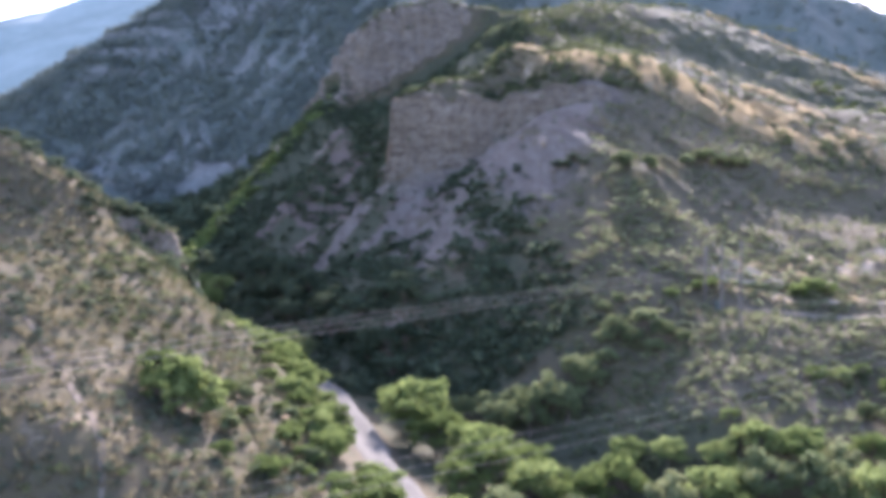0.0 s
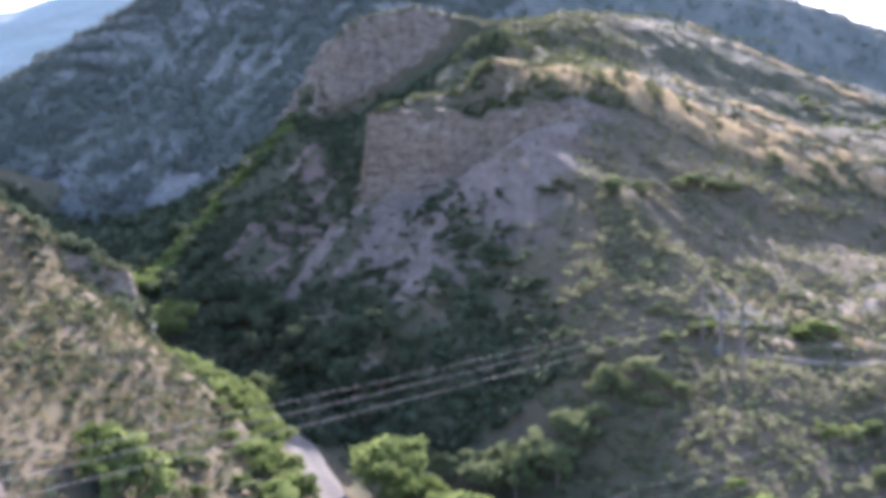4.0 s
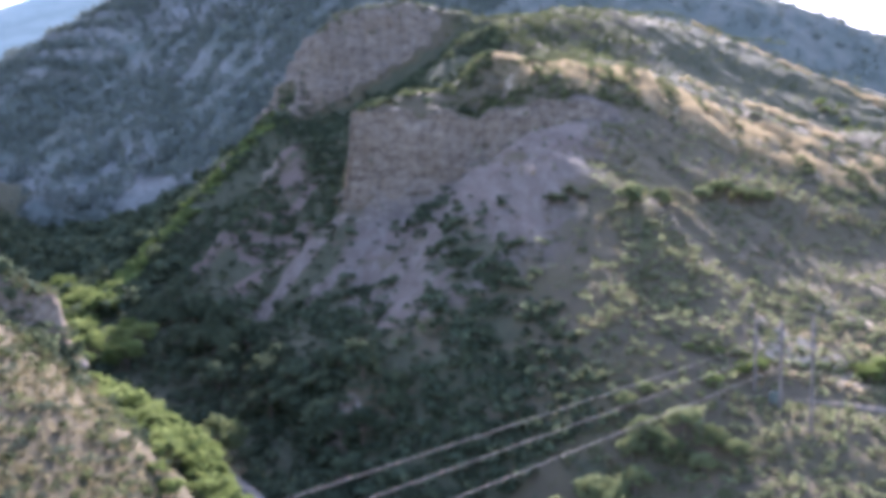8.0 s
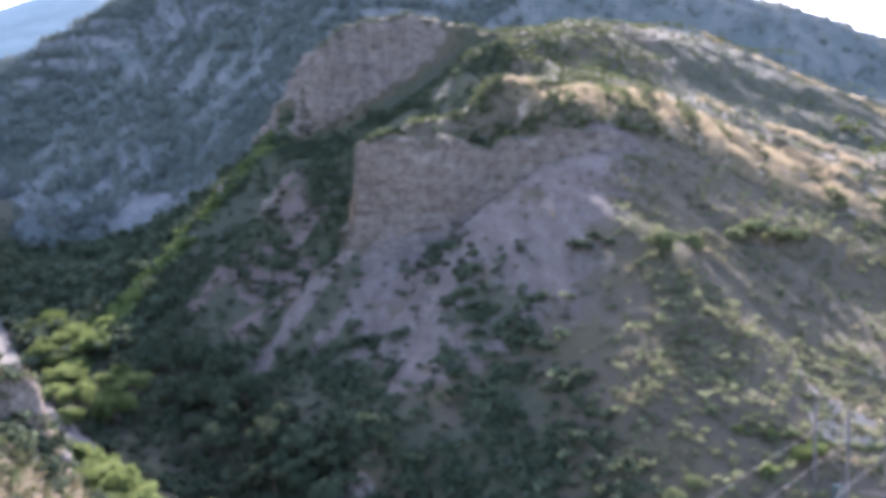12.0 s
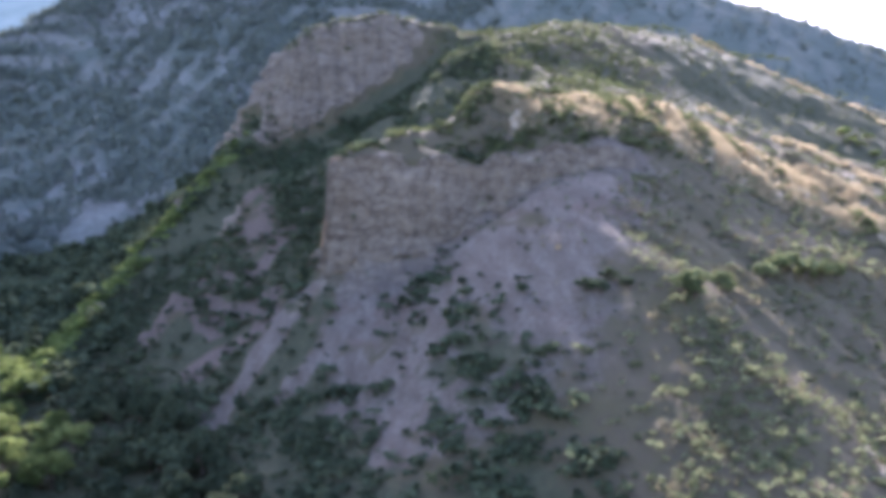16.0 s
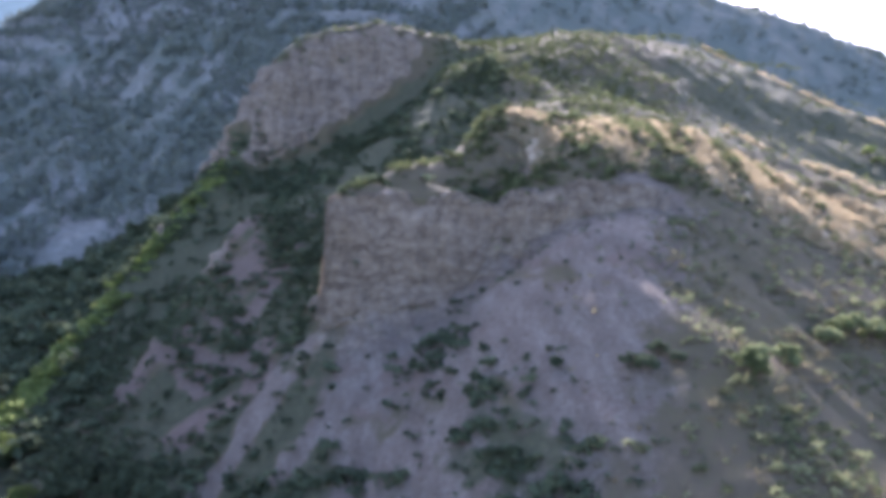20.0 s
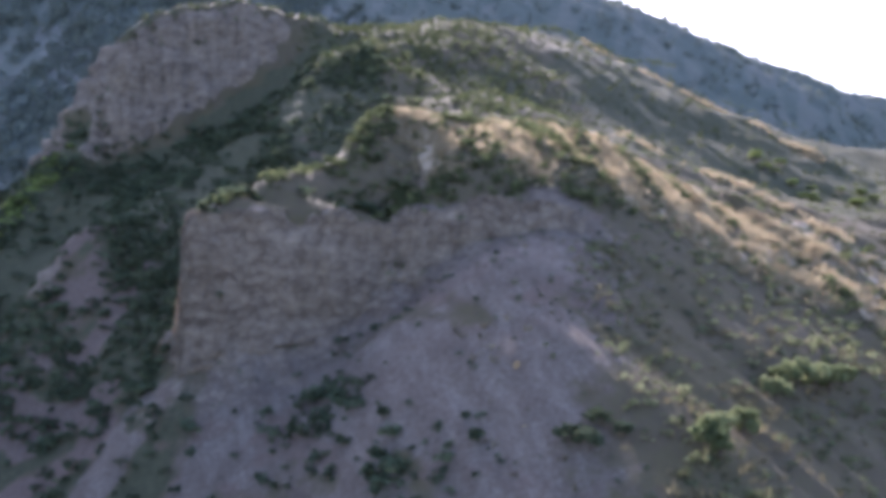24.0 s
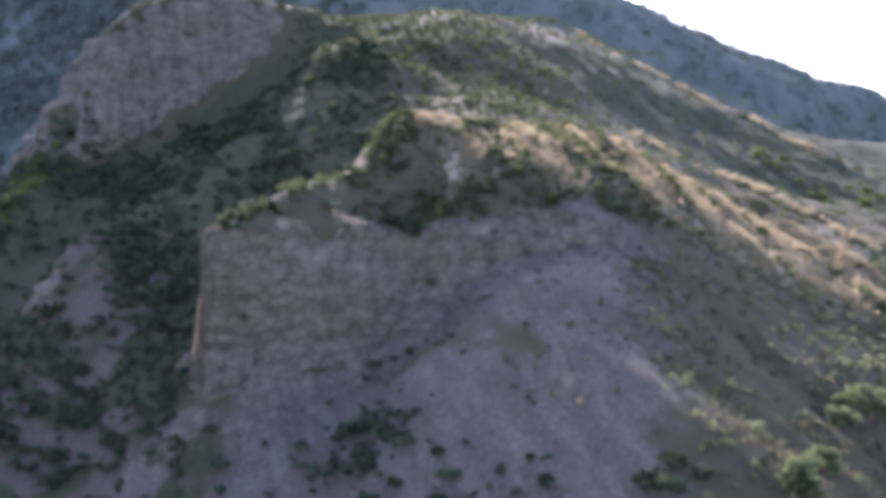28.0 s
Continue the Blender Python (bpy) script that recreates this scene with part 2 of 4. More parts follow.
def steepened(x, y):
    """Places moved across the line of the cliff, so that its whole rise falls into a narrow wall."""
    x, y = x.copy(), y.copy()
    near = np.nonzero((x > -22) & (x < 52) & (y > 182) & (y < 228))[0]
    if not len(near):
        return x, y
    px, py = x[near], y[near]
    d2 = (px[:, None] - CLIFF_LINE[:, 0]) ** 2 + (py[:, None] - CLIFF_LINE[:, 1]) ** 2
    k = d2.argmin(1)
    d = np.sqrt(d2[np.arange(len(k)), k])
    along = np.gradient(CLIFF_LINE[:, :2], axis=0)
    along /= np.linalg.norm(along, axis=1)[:, None]
    nx, ny = along[k, 1], -along[k, 0]
    side = np.where((px - CLIFF_LINE[k, 0]) * nx + (py - CLIFF_LINE[k, 1]) * ny > 0, 1.0, -1.0)
    n = len(CLIFF_LINE)
    ends = smooth(0, 24, k) * smooth(n - 1, n - 16, k)
    reach = np.where(side < 0, 3.4, 2.3) * ends
    wanted = np.where(d < 0.7, d / 0.7 * reach, reach + (d - 0.7) * (7.0 - reach) / 6.3)
    push = np.where(d < 7.0, wanted - d, 0.0) * (reach > 0.75) * side
    # the way from the nearest point of the line to the place
    ux, uy = (px - CLIFF_LINE[k, 0]) / np.maximum(d, 1e-3), (py - CLIFF_LINE[k, 1]) / np.maximum(d, 1e-3)
    x[near], y[near] = px + ux * side * push, py + uy * side * push
    return x, y


def land(x, y):
    """Height of the ground."""
    x, y = np.asarray(x, float), np.asarray(y, float)
    shape, x, y = x.shape, x.ravel(), y.ravel()
    z = base_land(*steepened(x, y))
    quiet = smooth(2.2, 7, near_line(x, y, ROAD_PTS)) * (0.3 + 0.7 * smooth(1.5, 4, near_line(x, y, TRAIL_PTS)))
    far = smooth(180, 320, y)
    left = smooth(-12, -20, x + 0.45 * (y - 80)) * smooth(128, 116, y)
    right = smooth(14, 24, x) * smooth(96, 104, y) * smooth(192, 178, y)
    rough = 1.5 * fbm(x / 16, y / 16, 3.3) * (0.55 + 1.2 * far) * (1 - 0.6 * left) + 0.55 * fbm(x / 3.6, y / 3.6, 7.7) * (1 - 0.75 * left) + 0.22 * right * fbm(x / 1.5, y / 1.5, 5.2)
    rills = (1 - 0.7 * left) * np.abs(vnoise((x * 0.8 + y * 0.35) / 6.5, (y * 0.5 - x * 0.2) / 34, 1.2)) * smooth(14, 30, z) * 1.3
    front = smooth(198, 204, y) * smooth(232, 222, y) * smooth(12, 18, x) * smooth(95, 80, x)
    ribs = front * (2.3 * np.abs(vnoise((x - 0.12 * (y - 210)) / 2.9, y / 22, 9.3)) + 0.5 * vnoise(x / 2.0, y / 9, 2.3))
    face = smooth(-14, -8, x) * smooth(66, 50, x) * smooth(138, 146, y) * smooth(200, 194, y)
    streaks = face * 0.5 * vnoise((x + 0.5 * (y - 170)) / 2.4, (y - 0.4 * x) / 24, 6.8)
    return (z + quiet * (rough * (1 - 0.4 * front - 0.6 * face) + rills * (1 - 0.7 * face) + ribs + streaks + 0.5)).reshape(shape)


def grid_mesh(name, xs, ys, zs, material, shade=True):
    """A sheet from arrays of rows and columns."""
    n, m = xs.shape
    co = np.stack([xs, ys, zs], -1).reshape(-1, 3)
    i = np.arange(n * m).reshape(n, m)
    quads = np.stack([i[:-1, :-1], i[:-1, 1:], i[1:, 1:], i[1:, :-1]], -1).reshape(-1, 4)
    return raw_mesh(name, co, quads, material, shade)


def raw_mesh(name, co, faces, material, shade=False):
    me = bpy.data.meshes.new(name)
    co, faces = np.asarray(co, np.float32), np.asarray(faces, np.int32)
    k = faces.shape[1]
    me.vertices.add(len(co))
    me.vertices.foreach_set("co", co.ravel())
    me.loops.add(faces.size)
    me.loops.foreach_set("vertex_index", faces.ravel())
    me.polygons.add(len(faces))
    me.polygons.foreach_set("loop_start", np.arange(0, faces.size, k, dtype=np.int32))
    me.polygons.foreach_set("use_smooth", np.full(len(faces), shade))
    me.update(calc_edges=True)
    me.validate()
    if material:
        me.materials.append(material)
    return me


def attribute(me, name, values):
    me.attributes.new(name, "FLOAT", "POINT").data.foreach_set("value", np.asarray(values, np.float32).ravel())


# ---- materials ----
def node_material(name):
    m = bpy.data.materials.new(name)
    m.use_nodes = True
    return m, m.node_tree.nodes, m.node_tree.links, m.node_tree.nodes["Principled BSDF"]


def math_node(n, l, op, a, b=0.0, clamp=False):
    k = n.new("ShaderNodeMath")
    k.operation, k.use_clamp = op, clamp
    for s, v in zip(k.inputs, (a, b)):
        if isinstance(v, (int, float)):
            s.default_value = v
        else:
            l.new(v, s)
    return k.outputs[0]


def noise_node(n, l, scale, detail=5.0, rough=0.6, vector=None, stretch=None):
    k = n.new("ShaderNodeTexNoise")
    k.inputs["Scale"].default_value, k.inputs["Detail"].default_value, k.inputs["Roughness"].default_value = scale, detail, rough
    if vector is None:
        vector = n.new("ShaderNodeNewGeometry").outputs["Position"]
    if stretch:
        mp = n.new("ShaderNodeMapping")
        mp.inputs["Scale"].default_value = stretch
        l.new(vector, mp.inputs["Vector"])
        vector = mp.outputs["Vector"]
    l.new(vector, k.inputs["Vector"])
    return k.outputs["Fac"]


def ramp_node(n, l, fac, stops):
    k = n.new("ShaderNodeValToRGB")
    e = k.color_ramp.elements
    while len(e) < len(stops):
        e.new(0.5)
    for a, (pos, col) in zip(e, stops):
        a.position, a.color = pos, (*col, 1)
    l.new(fac, k.inputs["Fac"])
    return k.outputs["Color"]


def mix_node(n, l, fac, a, b):
    k = n.new("ShaderNodeMix")
    k.data_type = "RGBA"
    l.new(fac, k.inputs["Factor"])
    l.new(a, k.inputs["A"])
    l.new(b, k.inputs["B"])
    return k.outputs["Result"]


def bump_node(n, l, height, strength, distance):
    k = n.new("ShaderNodeBump")
    k.inputs["Strength"].default_value, k.inputs["Distance"].default_value = strength, distance
    l.new(height, k.inputs["Height"])
    return k.outputs["Normal"]


def attr_node(n, name):
    k = n.new("ShaderNodeAttribute")
    k.attribute_name = name
    return k.outputs["Fac"]


def edge_mask(n, l, cover, grain):
    """A cover from 0 to 1 whose border is broken up by a grain."""
    shifted = math_node(n, l, "ADD", cover, math_node(n, l, "MULTIPLY", math_node(n, l, "SUBTRACT", grain, 0.5), 1.3))
    k = n.new("ShaderNodeMapRange")
    k.interpolation_type = "SMOOTHSTEP"
    k.inputs["From Min"].default_value, k.inputs["From Max"].default_value = 0.35, 0.65
    l.new(shifted, k.inputs["Value"])
    return k.outputs["Result"]


def land_material(name, soil, grass, rock, green, scree, red, sand_and_sunlit):
    """Dry hillside: soil and cured grass, with bare rock, scree and green undergrowth where the ground carries them."""
    m, n, l, b = node_material(name)
    patch, grain = noise_node(n, l, 0.09, 6, 0.65), noise_node(n, l, 1.1, 6, 0.7)
    fine = noise_node(n, l, 5.0, 4, 0.7)
    border = noise_node(n, l, 0.35, 6, 0.75)
    ground = mix_node(n, l, edge_mask(n, l, patch, grain), ramp_node(n, l, grain, soil), ramp_node(n, l, fine, grass))
    bands = noise_node(n, l, 1.0, 4, 0.6, stretch=(0.25, 0.25, 0.9))
    blocks = noise_node(n, l, 0.55, 7, 0.75)
    strata = math_node(n, l, "ADD", math_node(n, l, "MULTIPLY", bands, 0.4), math_node(n, l, "MULTIPLY", blocks, 0.6))
    joints = n.new("ShaderNodeTexVoronoi")
    joints.feature = "DISTANCE_TO_EDGE"
    joints.inputs["Scale"].default_value = 0.55
    warp = n.new("ShaderNodeMapping")
    warp.inputs["Scale"].default_value = (1.0, 1.0, 1.7)
    wob = n.new("ShaderNodeVectorMath")
    wob.operation = "ADD"
    l.new(n.new("ShaderNodeNewGeometry").outputs["Position"], wob.inputs[0])
    l.new(math_node(n, l, "MULTIPLY", blocks, 3.0), wob.inputs[1])
    l.new(wob.outputs[0], warp.inputs["Vector"])
    l.new(warp.outputs[0], joints.inputs["Vector"])
    crack = math_node(n, l, "MULTIPLY", joints.outputs["Distance"], 5.0, True)
    strata = math_node(n, l, "SUBTRACT", strata, math_node(n, l, "MULTIPLY", math_node(n, l, "SUBTRACT", 1.0, crack), 0.12))
    stone = ramp_node(n, l, strata, rock)
    speck = noise_node(n, l, 2.2, 5, 0.75)
    runs = noise_node(n, l, 0.45, 6, 0.7, stretch=(1.0, 0.3, 0.35))
    tumble = math_node(n, l, "ADD", math_node(n, l, "MULTIPLY", speck, 0.55), math_node(n, l, "MULTIPLY", runs, 0.45))
    ground = mix_node(n, l, edge_mask(n, l, attr_node(n, "scree"), border), ground, ramp_node(n, l, tumble, scree))
    ground = mix_node(n, l, edge_mask(n, l, attr_node(n, "sand_and_sunlit"), border), ground, ramp_node(n, l, grain, sand_and_sunlit))
    ground = mix_node(n, l, edge_mask(n, l, attr_node(n, "red"), border), ground, ramp_node(n, l, speck, red))
    ground = mix_node(n, l, edge_mask(n, l, attr_node(n, "green"), border), ground, ramp_node(n, l, grain, green))
    ground = mix_node(n, l, edge_mask(n, l, attr_node(n, "rock"), border), ground, stone)
    l.new(ground, b.inputs["Base Color"])
    b.inputs["Roughness"].default_value, b.inputs["Specular IOR Level"].default_value = 0.95, 0.1
    h = math_node(n, l, "ADD", math_node(n, l, "MULTIPLY", grain, 0.6), math_node(n, l, "MULTIPLY", fine, 0.25))
    h = math_node(n, l, "ADD", h, math_node(n, l, "MULTIPLY", math_node(n, l, "MULTIPLY", strata, attr_node(n, "rock")), 3.0))
    l.new(bump_node(n, l, h, 0.7, 0.28), b.inputs["Normal"])
    return m


def leaf_material(name, dark, mid, light, through_share=0.35):
    m, n, l, b = node_material(name)
    tone = math_node(n, l, "FRACT", math_node(n, l, "ADD", attr_node(n, "tone"), n.new("ShaderNodeObjectInfo").outputs["Random"]))
    isle = n.new("ShaderNodeNewGeometry").outputs["Random Per Island"]
    fac = math_node(n, l, "ADD", math_node(n, l, "MULTIPLY", tone, 0.6), math_node(n, l, "MULTIPLY", isle, 0.4))
    col = ramp_node(n, l, fac, [(0.1, dark), (0.5, mid), (0.9, light)])
    l.new(col, b.inputs["Base Color"])
    b.inputs["Roughness"].default_value, b.inputs["Specular IOR Level"].default_value = 0.9, 0.06
    t = n.new("ShaderNodeBsdfTranslucent")
    l.new(col, t.inputs["Color"])
    mix = n.new("ShaderNodeMixShader")
    mix.inputs["Fac"].default_value = through_share
    l.new(b.outputs[0], mix.inputs[1])
    l.new(t.outputs[0], mix.inputs[2])
    l.new(mix.outputs[0], n["Material Output"].inputs["Surface"])
    return m


def plain_material(name, stops, scale, rough=0.8, metal=0.0, bump=0.3, stretch=None, distance=0.05):
    m, n, l, b = node_material(name)
    f = noise_node(n, l, scale, 6, 0.65, stretch=stretch)
    g = noise_node(n, l, scale * 0.13, 3, 0.5)
    l.new(ramp_node(n, l, math_node(n, l, "ADD", math_node(n, l, "MULTIPLY", f, 0.6), math_node(n, l, "MULTIPLY", g, 0.4)), stops), b.inputs["Base Color"])
    b.inputs["Roughness"].default_value, b.inputs["Metallic"].default_value = rough, metal
    b.inputs["Specular IOR Level"].default_value = 0.08 if rough > 0.7 else 0.5
    l.new(bump_node(n, l, f, bump, distance), b.inputs["Normal"])
    return m


GROUND = land_material(
    "dry_hillside",
    [(0.3, (0.078, 0.061, 0.037)), (0.5, (0.096, 0.076, 0.047)), (0.7, (0.12, 0.096, 0.061))],
    [(0.3, (0.073, 0.06, 0.031)), (0.55, (0.091, 0.076, 0.04)), (0.75, (0.116, 0.097, 0.053))],
    [(0.3, (0.098, 0.073, 0.052)), (0.45, (0.178, 0.137, 0.098)), (0.57, (0.235, 0.184, 0.133)), (0.7, (0.33, 0.265, 0.198))],
    [(0.3, (0.045, 0.045, 0.025)), (0.55, (0.07, 0.068, 0.037)), (0.75, (0.1, 0.092, 0.052))],
    [(0.36, (0.076, 0.056, 0.041)), (0.5, (0.13, 0.102, 0.077)), (0.63, (0.195, 0.16, 0.126))],
    [(0.3, (0.083, 0.058, 0.043)), (0.5, (0.125, 0.09, 0.067)), (0.7, (0.175, 0.13, 0.1))],
    [(0.3, (0.25, 0.185, 0.12)), (0.5, (0.34, 0.258, 0.172)), (0.7, (0.44, 0.345, 0.235))])
# paled, greyed colours: the haze before the far mountain is put into them
FAR_LAND_HAZED = land_material(
    "haze_paled_mountainside",
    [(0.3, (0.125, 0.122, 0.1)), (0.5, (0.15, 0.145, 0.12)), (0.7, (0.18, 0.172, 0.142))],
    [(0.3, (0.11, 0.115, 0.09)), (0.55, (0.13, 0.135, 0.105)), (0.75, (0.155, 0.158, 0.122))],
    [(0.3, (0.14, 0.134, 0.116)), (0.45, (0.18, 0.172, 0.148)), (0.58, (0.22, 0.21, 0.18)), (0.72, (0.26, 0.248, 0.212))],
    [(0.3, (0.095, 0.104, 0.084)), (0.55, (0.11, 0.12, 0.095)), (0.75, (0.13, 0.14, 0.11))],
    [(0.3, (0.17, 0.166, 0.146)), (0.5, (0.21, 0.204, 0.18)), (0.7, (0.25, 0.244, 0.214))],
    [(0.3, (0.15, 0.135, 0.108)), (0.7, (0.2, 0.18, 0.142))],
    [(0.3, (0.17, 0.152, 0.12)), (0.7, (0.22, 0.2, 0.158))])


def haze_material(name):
    """A range so far off that the air before it outshines it; added emission paints that haze."""
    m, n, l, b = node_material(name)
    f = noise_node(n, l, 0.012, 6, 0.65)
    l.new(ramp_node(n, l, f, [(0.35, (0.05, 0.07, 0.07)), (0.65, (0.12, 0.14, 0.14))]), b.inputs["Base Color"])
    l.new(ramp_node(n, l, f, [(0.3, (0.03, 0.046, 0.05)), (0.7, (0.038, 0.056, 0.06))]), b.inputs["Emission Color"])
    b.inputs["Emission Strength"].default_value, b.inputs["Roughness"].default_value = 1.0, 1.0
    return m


HAZE = haze_material("hazed_range_glow")
ROAD_MAT = plain_material("gravel_road", [(0.3, (0.088, 0.079, 0.065)), (0.5, (0.118, 0.106, 0.088)), (0.7, (0.15, 0.136, 0.115))], 2.2, 0.9, bump=0.4)
DIRT = plain_material("pale_dirt", [(0.3, (0.125, 0.098, 0.07)), (0.5, (0.165, 0.13, 0.094)), (0.7, (0.21, 0.168, 0.124))], 1.6, 0.95, bump=0.5)
BARK = plain_material("bark", [(0.3, (0.08, 0.06, 0.045)), (0.5, (0.13, 0.1, 0.075)), (0.7, (0.2, 0.16, 0.12))], 9.0, 0.9, bump=0.6, stretch=(1, 1, 0.2))
WOOD = plain_material("weathered_pole_wood", [(0.3, (0.1, 0.08, 0.065)), (0.5, (0.16, 0.13, 0.105)), (0.7, (0.23, 0.19, 0.155))], 8.0, 0.85, bump=0.4, stretch=(1, 1, 0.08))
# pale pinkish base: the backlit shine of the wires is put into the colour
WIRE = plain_material("sunlit_wire", [(0.3, (0.27, 0.22, 0.19)), (0.7, (0.34, 0.285, 0.245))], 0.6, 0.9, 0.0, 0.0)
GLAZE = plain_material("brown_glaze", [(0.3, (0.1, 0.06, 0.04)), (0.7, (0.16, 0.1, 0.07))], 10.0, 0.25, bump=0.05)
STONE = plain_material("weathered_stone", [(0.3, (0.11, 0.09, 0.07)), (0.5, (0.17, 0.142, 0.113)), (0.7, (0.24, 0.203, 0.163))], 3.0, 0.9, bump=0.8, distance=0.15)
LEAF_GREEN = leaf_material("oak_leaves", (0.085, 0.112, 0.034), (0.148, 0.186, 0.06), (0.225, 0.262, 0.098), 0.58)
# dark foliage; for plants standing in shade, the shade is put into it too
LEAF_DARK = leaf_material("dark_and_shaded_leaves", (0.044, 0.057, 0.032), (0.074, 0.092, 0.051), (0.112, 0.132, 0.074), 0.4)
LEAF_PALE = leaf_material("grey_green_leaves", (0.1, 0.12, 0.052), (0.165, 0.187, 0.085), (0.25, 0.265, 0.13), 0.5)
LEAF_SAGE = leaf_material("sage_leaves", (0.09, 0.1, 0.05), (0.155, 0.168, 0.084), (0.25, 0.258, 0.135), 0.55)
LEAF_SCRUB = leaf_material("scrub_leaves", (0.055, 0.067, 0.03), (0.098, 0.113, 0.05), (0.175, 0.188, 0.085), 0.48)
LEAF_GREY = leaf_material("grey_sage_leaves", (0.058, 0.068, 0.042), (0.088, 0.102, 0.063), (0.135, 0.148, 0.093), 0.28)
# pale leaf colours with the distance haze painted in
LEAF_HAZED = leaf_material("haze_paled_leaves", (0.115, 0.128, 0.105), (0.13, 0.145, 0.115), (0.15, 0.165, 0.128), 0.25)
LEAF_YELLOW = leaf_material("yellow_green_leaves", (0.125, 0.165, 0.048), (0.2, 0.245, 0.075), (0.29, 0.33, 0.12), 0.55)
LEAF_DRY = leaf_material("cured_grass_blades", (0.24, 0.19, 0.11), (0.34, 0.275, 0.17), (0.45, 0.375, 0.24), 0.55)
LEAF_STRAW = leaf_material("straw_grass_blades", (0.105, 0.09, 0.05), (0.15, 0.131, 0.073), (0.205, 0.18, 0.105), 0.5)

# ---- the ground ----
rows_y = np.concatenate([np.linspace(-130, 40, 30), np.linspace(42, 70, 30), np.arange(70.5, 194, 0.55), np.arange(194.2, 204, 0.16), np.arange(204.3, 232, 0.6), np.arange(232.5, 325, 0.95), np.linspace(327, 430, 50), np.linspace(440, 700, 18), np.array([800, 1000, 1400, 2000, 3000, 4600])])
outer = np.array([1.15, 1.5, 2.2, 4, 8])
cols = np.concatenate([-outer[::-1], np.linspace(-1, 1, 560), outer])
half_width = np.where(rows_y < 440, 62 + 0.46 * np.clip(rows_y - 40, 0, None), 62 + 0.46 * 400 + (rows_y - 440) * 1.0)
half_width = np.where(rows_y < 40, 62 + (40 - rows_y) * 1.2, half_width)
middle = np.where(rows_y < 440, 6 + 0.02 * np.clip(rows_y - 60, 0, None), 13.6)
GX = middle[:, None] + half_width[:, None] * cols[None, :]
GY = np.repeat(rows_y[:, None], len(cols), 1) + 0 * GX
GZ = land(middle[:, None] + half_width[:, None] * np.clip(cols, -1, 1)[None, :], GY)
fade = smooth(330, 520, GY)
GZ = np.where(fade > 0, GZ * (1 - fade) + fade * (20 + 6 * fbm(GX / 90, GY / 90)), GZ)


def slope_of(xs, ys, zs):
    gy = np.gradient(zs, axis=0) / np.maximum(np.abs(np.gradient(ys, axis=0)), 1e-3)
    gx = np.gradient(zs, axis=1) / np.maximum(np.abs(np.gradient(xs, axis=1)), 1e-3)
    return gx, gy, np.hypot(gx, gy)


gx, gy, steep = slope_of(GX, GY, GZ)
rock = smooth(1.2, 1.75, steep) * (1 - 0.85 * smooth(204, 208, GY) * smooth(275, 255, GY) * smooth(11, 15, GX)) * (1 - smooth(38, 46, GX) * smooth(206, 200, GY))
length = np.sqrt(1 + steep ** 2)
bed = GZ + 0.05 * GX + 0.4 * fbm(GX / 9, GY / 9, 1.1)
ledges = 0.5 * smooth(-0.1, 0.25, vnoise(GX / 26, GY / 26, bed / 1.6)) + 0.28 * smooth(-0.1, 0.2, vnoise(GX / 9, GY / 9, bed / 0.62))
clefts = smooth(0.16, 0.0, np.abs(vnoise((GX + 0.4 * GY) / 2.6, GY / 30, GZ / 16))) * 0.55
crag = (0.6 * fbm(GX / 4.5, GY / 4.5, GZ / 3.0, 5) + 0.35 * np.abs(vnoise(GX / 2.2, GY / 5.0, GZ / 7.0)) + ledges - clefts) * smooth(0.9, 1.6, steep) * smooth(440, 330, GY) * (1 + smooth(230, 262, GY)) * (0.45 + 0.55 * smooth(128, 150, GY))
PX, PY, PZ = GX - gx / length * crag, GY - gy / length * crag, GZ + crag / length


def lines_mask(x, y, lines, width):
    pts = np.vstack([resample(k, 1.5) for k in lines])
    return (1 - smooth(width * 0.35, width * 1.3, near_line(x, y, pts))).reshape(np.shape(x))


ROCK_BAND = [(-46, 214, 0), (-40.5, 217.5, 0), (-32, 218, 0), (-28.5, 225, 0), (-25, 232, 0), (-19, 236.5, 0)]
CHUTES = [[(-29, 170, 0), (-23.7, 185, 0), (-18.5, 190.4, 0), (-14.5, 196, 0)], [(-14, 178, 0), (-4, 188, 0), (0, 194, 0)], [(-3, 150, 0), (3, 165, 0), (10, 182, 0)]]


def covers(x, y, z, steepness):
    """How far scree and green undergrowth cover the ground at each place."""
    x, y = x + 2.6 * fbm(x / 6, y / 6, 4.1), y + 2.6 * fbm(x / 6, y / 6, 9.4)
    chutes = lines_mask(x, y, CHUTES, 3.0) * smooth(-0.35, 0.2, fbm(x / 4, y / 7, 6.4))
    face = smooth(-15, -8, x) * smooth(15, -13, x - 0.53 * (y - 160) - 25) * smooth(132, 150, y) * smooth(200.5, 197.5, y)
    scree = np.maximum(0.9 * face * (0.45 + 0.55 * smooth(-0.45, 0.1, fbm((x + 0.5 * y) / 5, (y - 0.5 * x) / 16, 3.7))), 1.3 * chutes)
    valley = 1 - smooth(10, 24, near_line(x, y, resample(CREEK, 3)).reshape(np.shape(x)) + 4 * fbm(x / 9, y / 9))
    # spur flank and hollow: brush, with their deep shade put in as dark cover
    hollow = smooth(3, -4, x - (-10 + 0.72 * np.clip(y - 206, 0, 48))) * smooth(112, 125, y) * smooth(330, 300, y)
    canyon = smooth(-48, -58, x) * smooth(200, 225, y)
    low = smooth(20, 8, x) * smooth(112, 122, y) * smooth(178, 150, y)
    patches = smooth(-0.15, 0.35, fbm(x / 9 + 0.25 * y / 9, y / 16, 5.1))
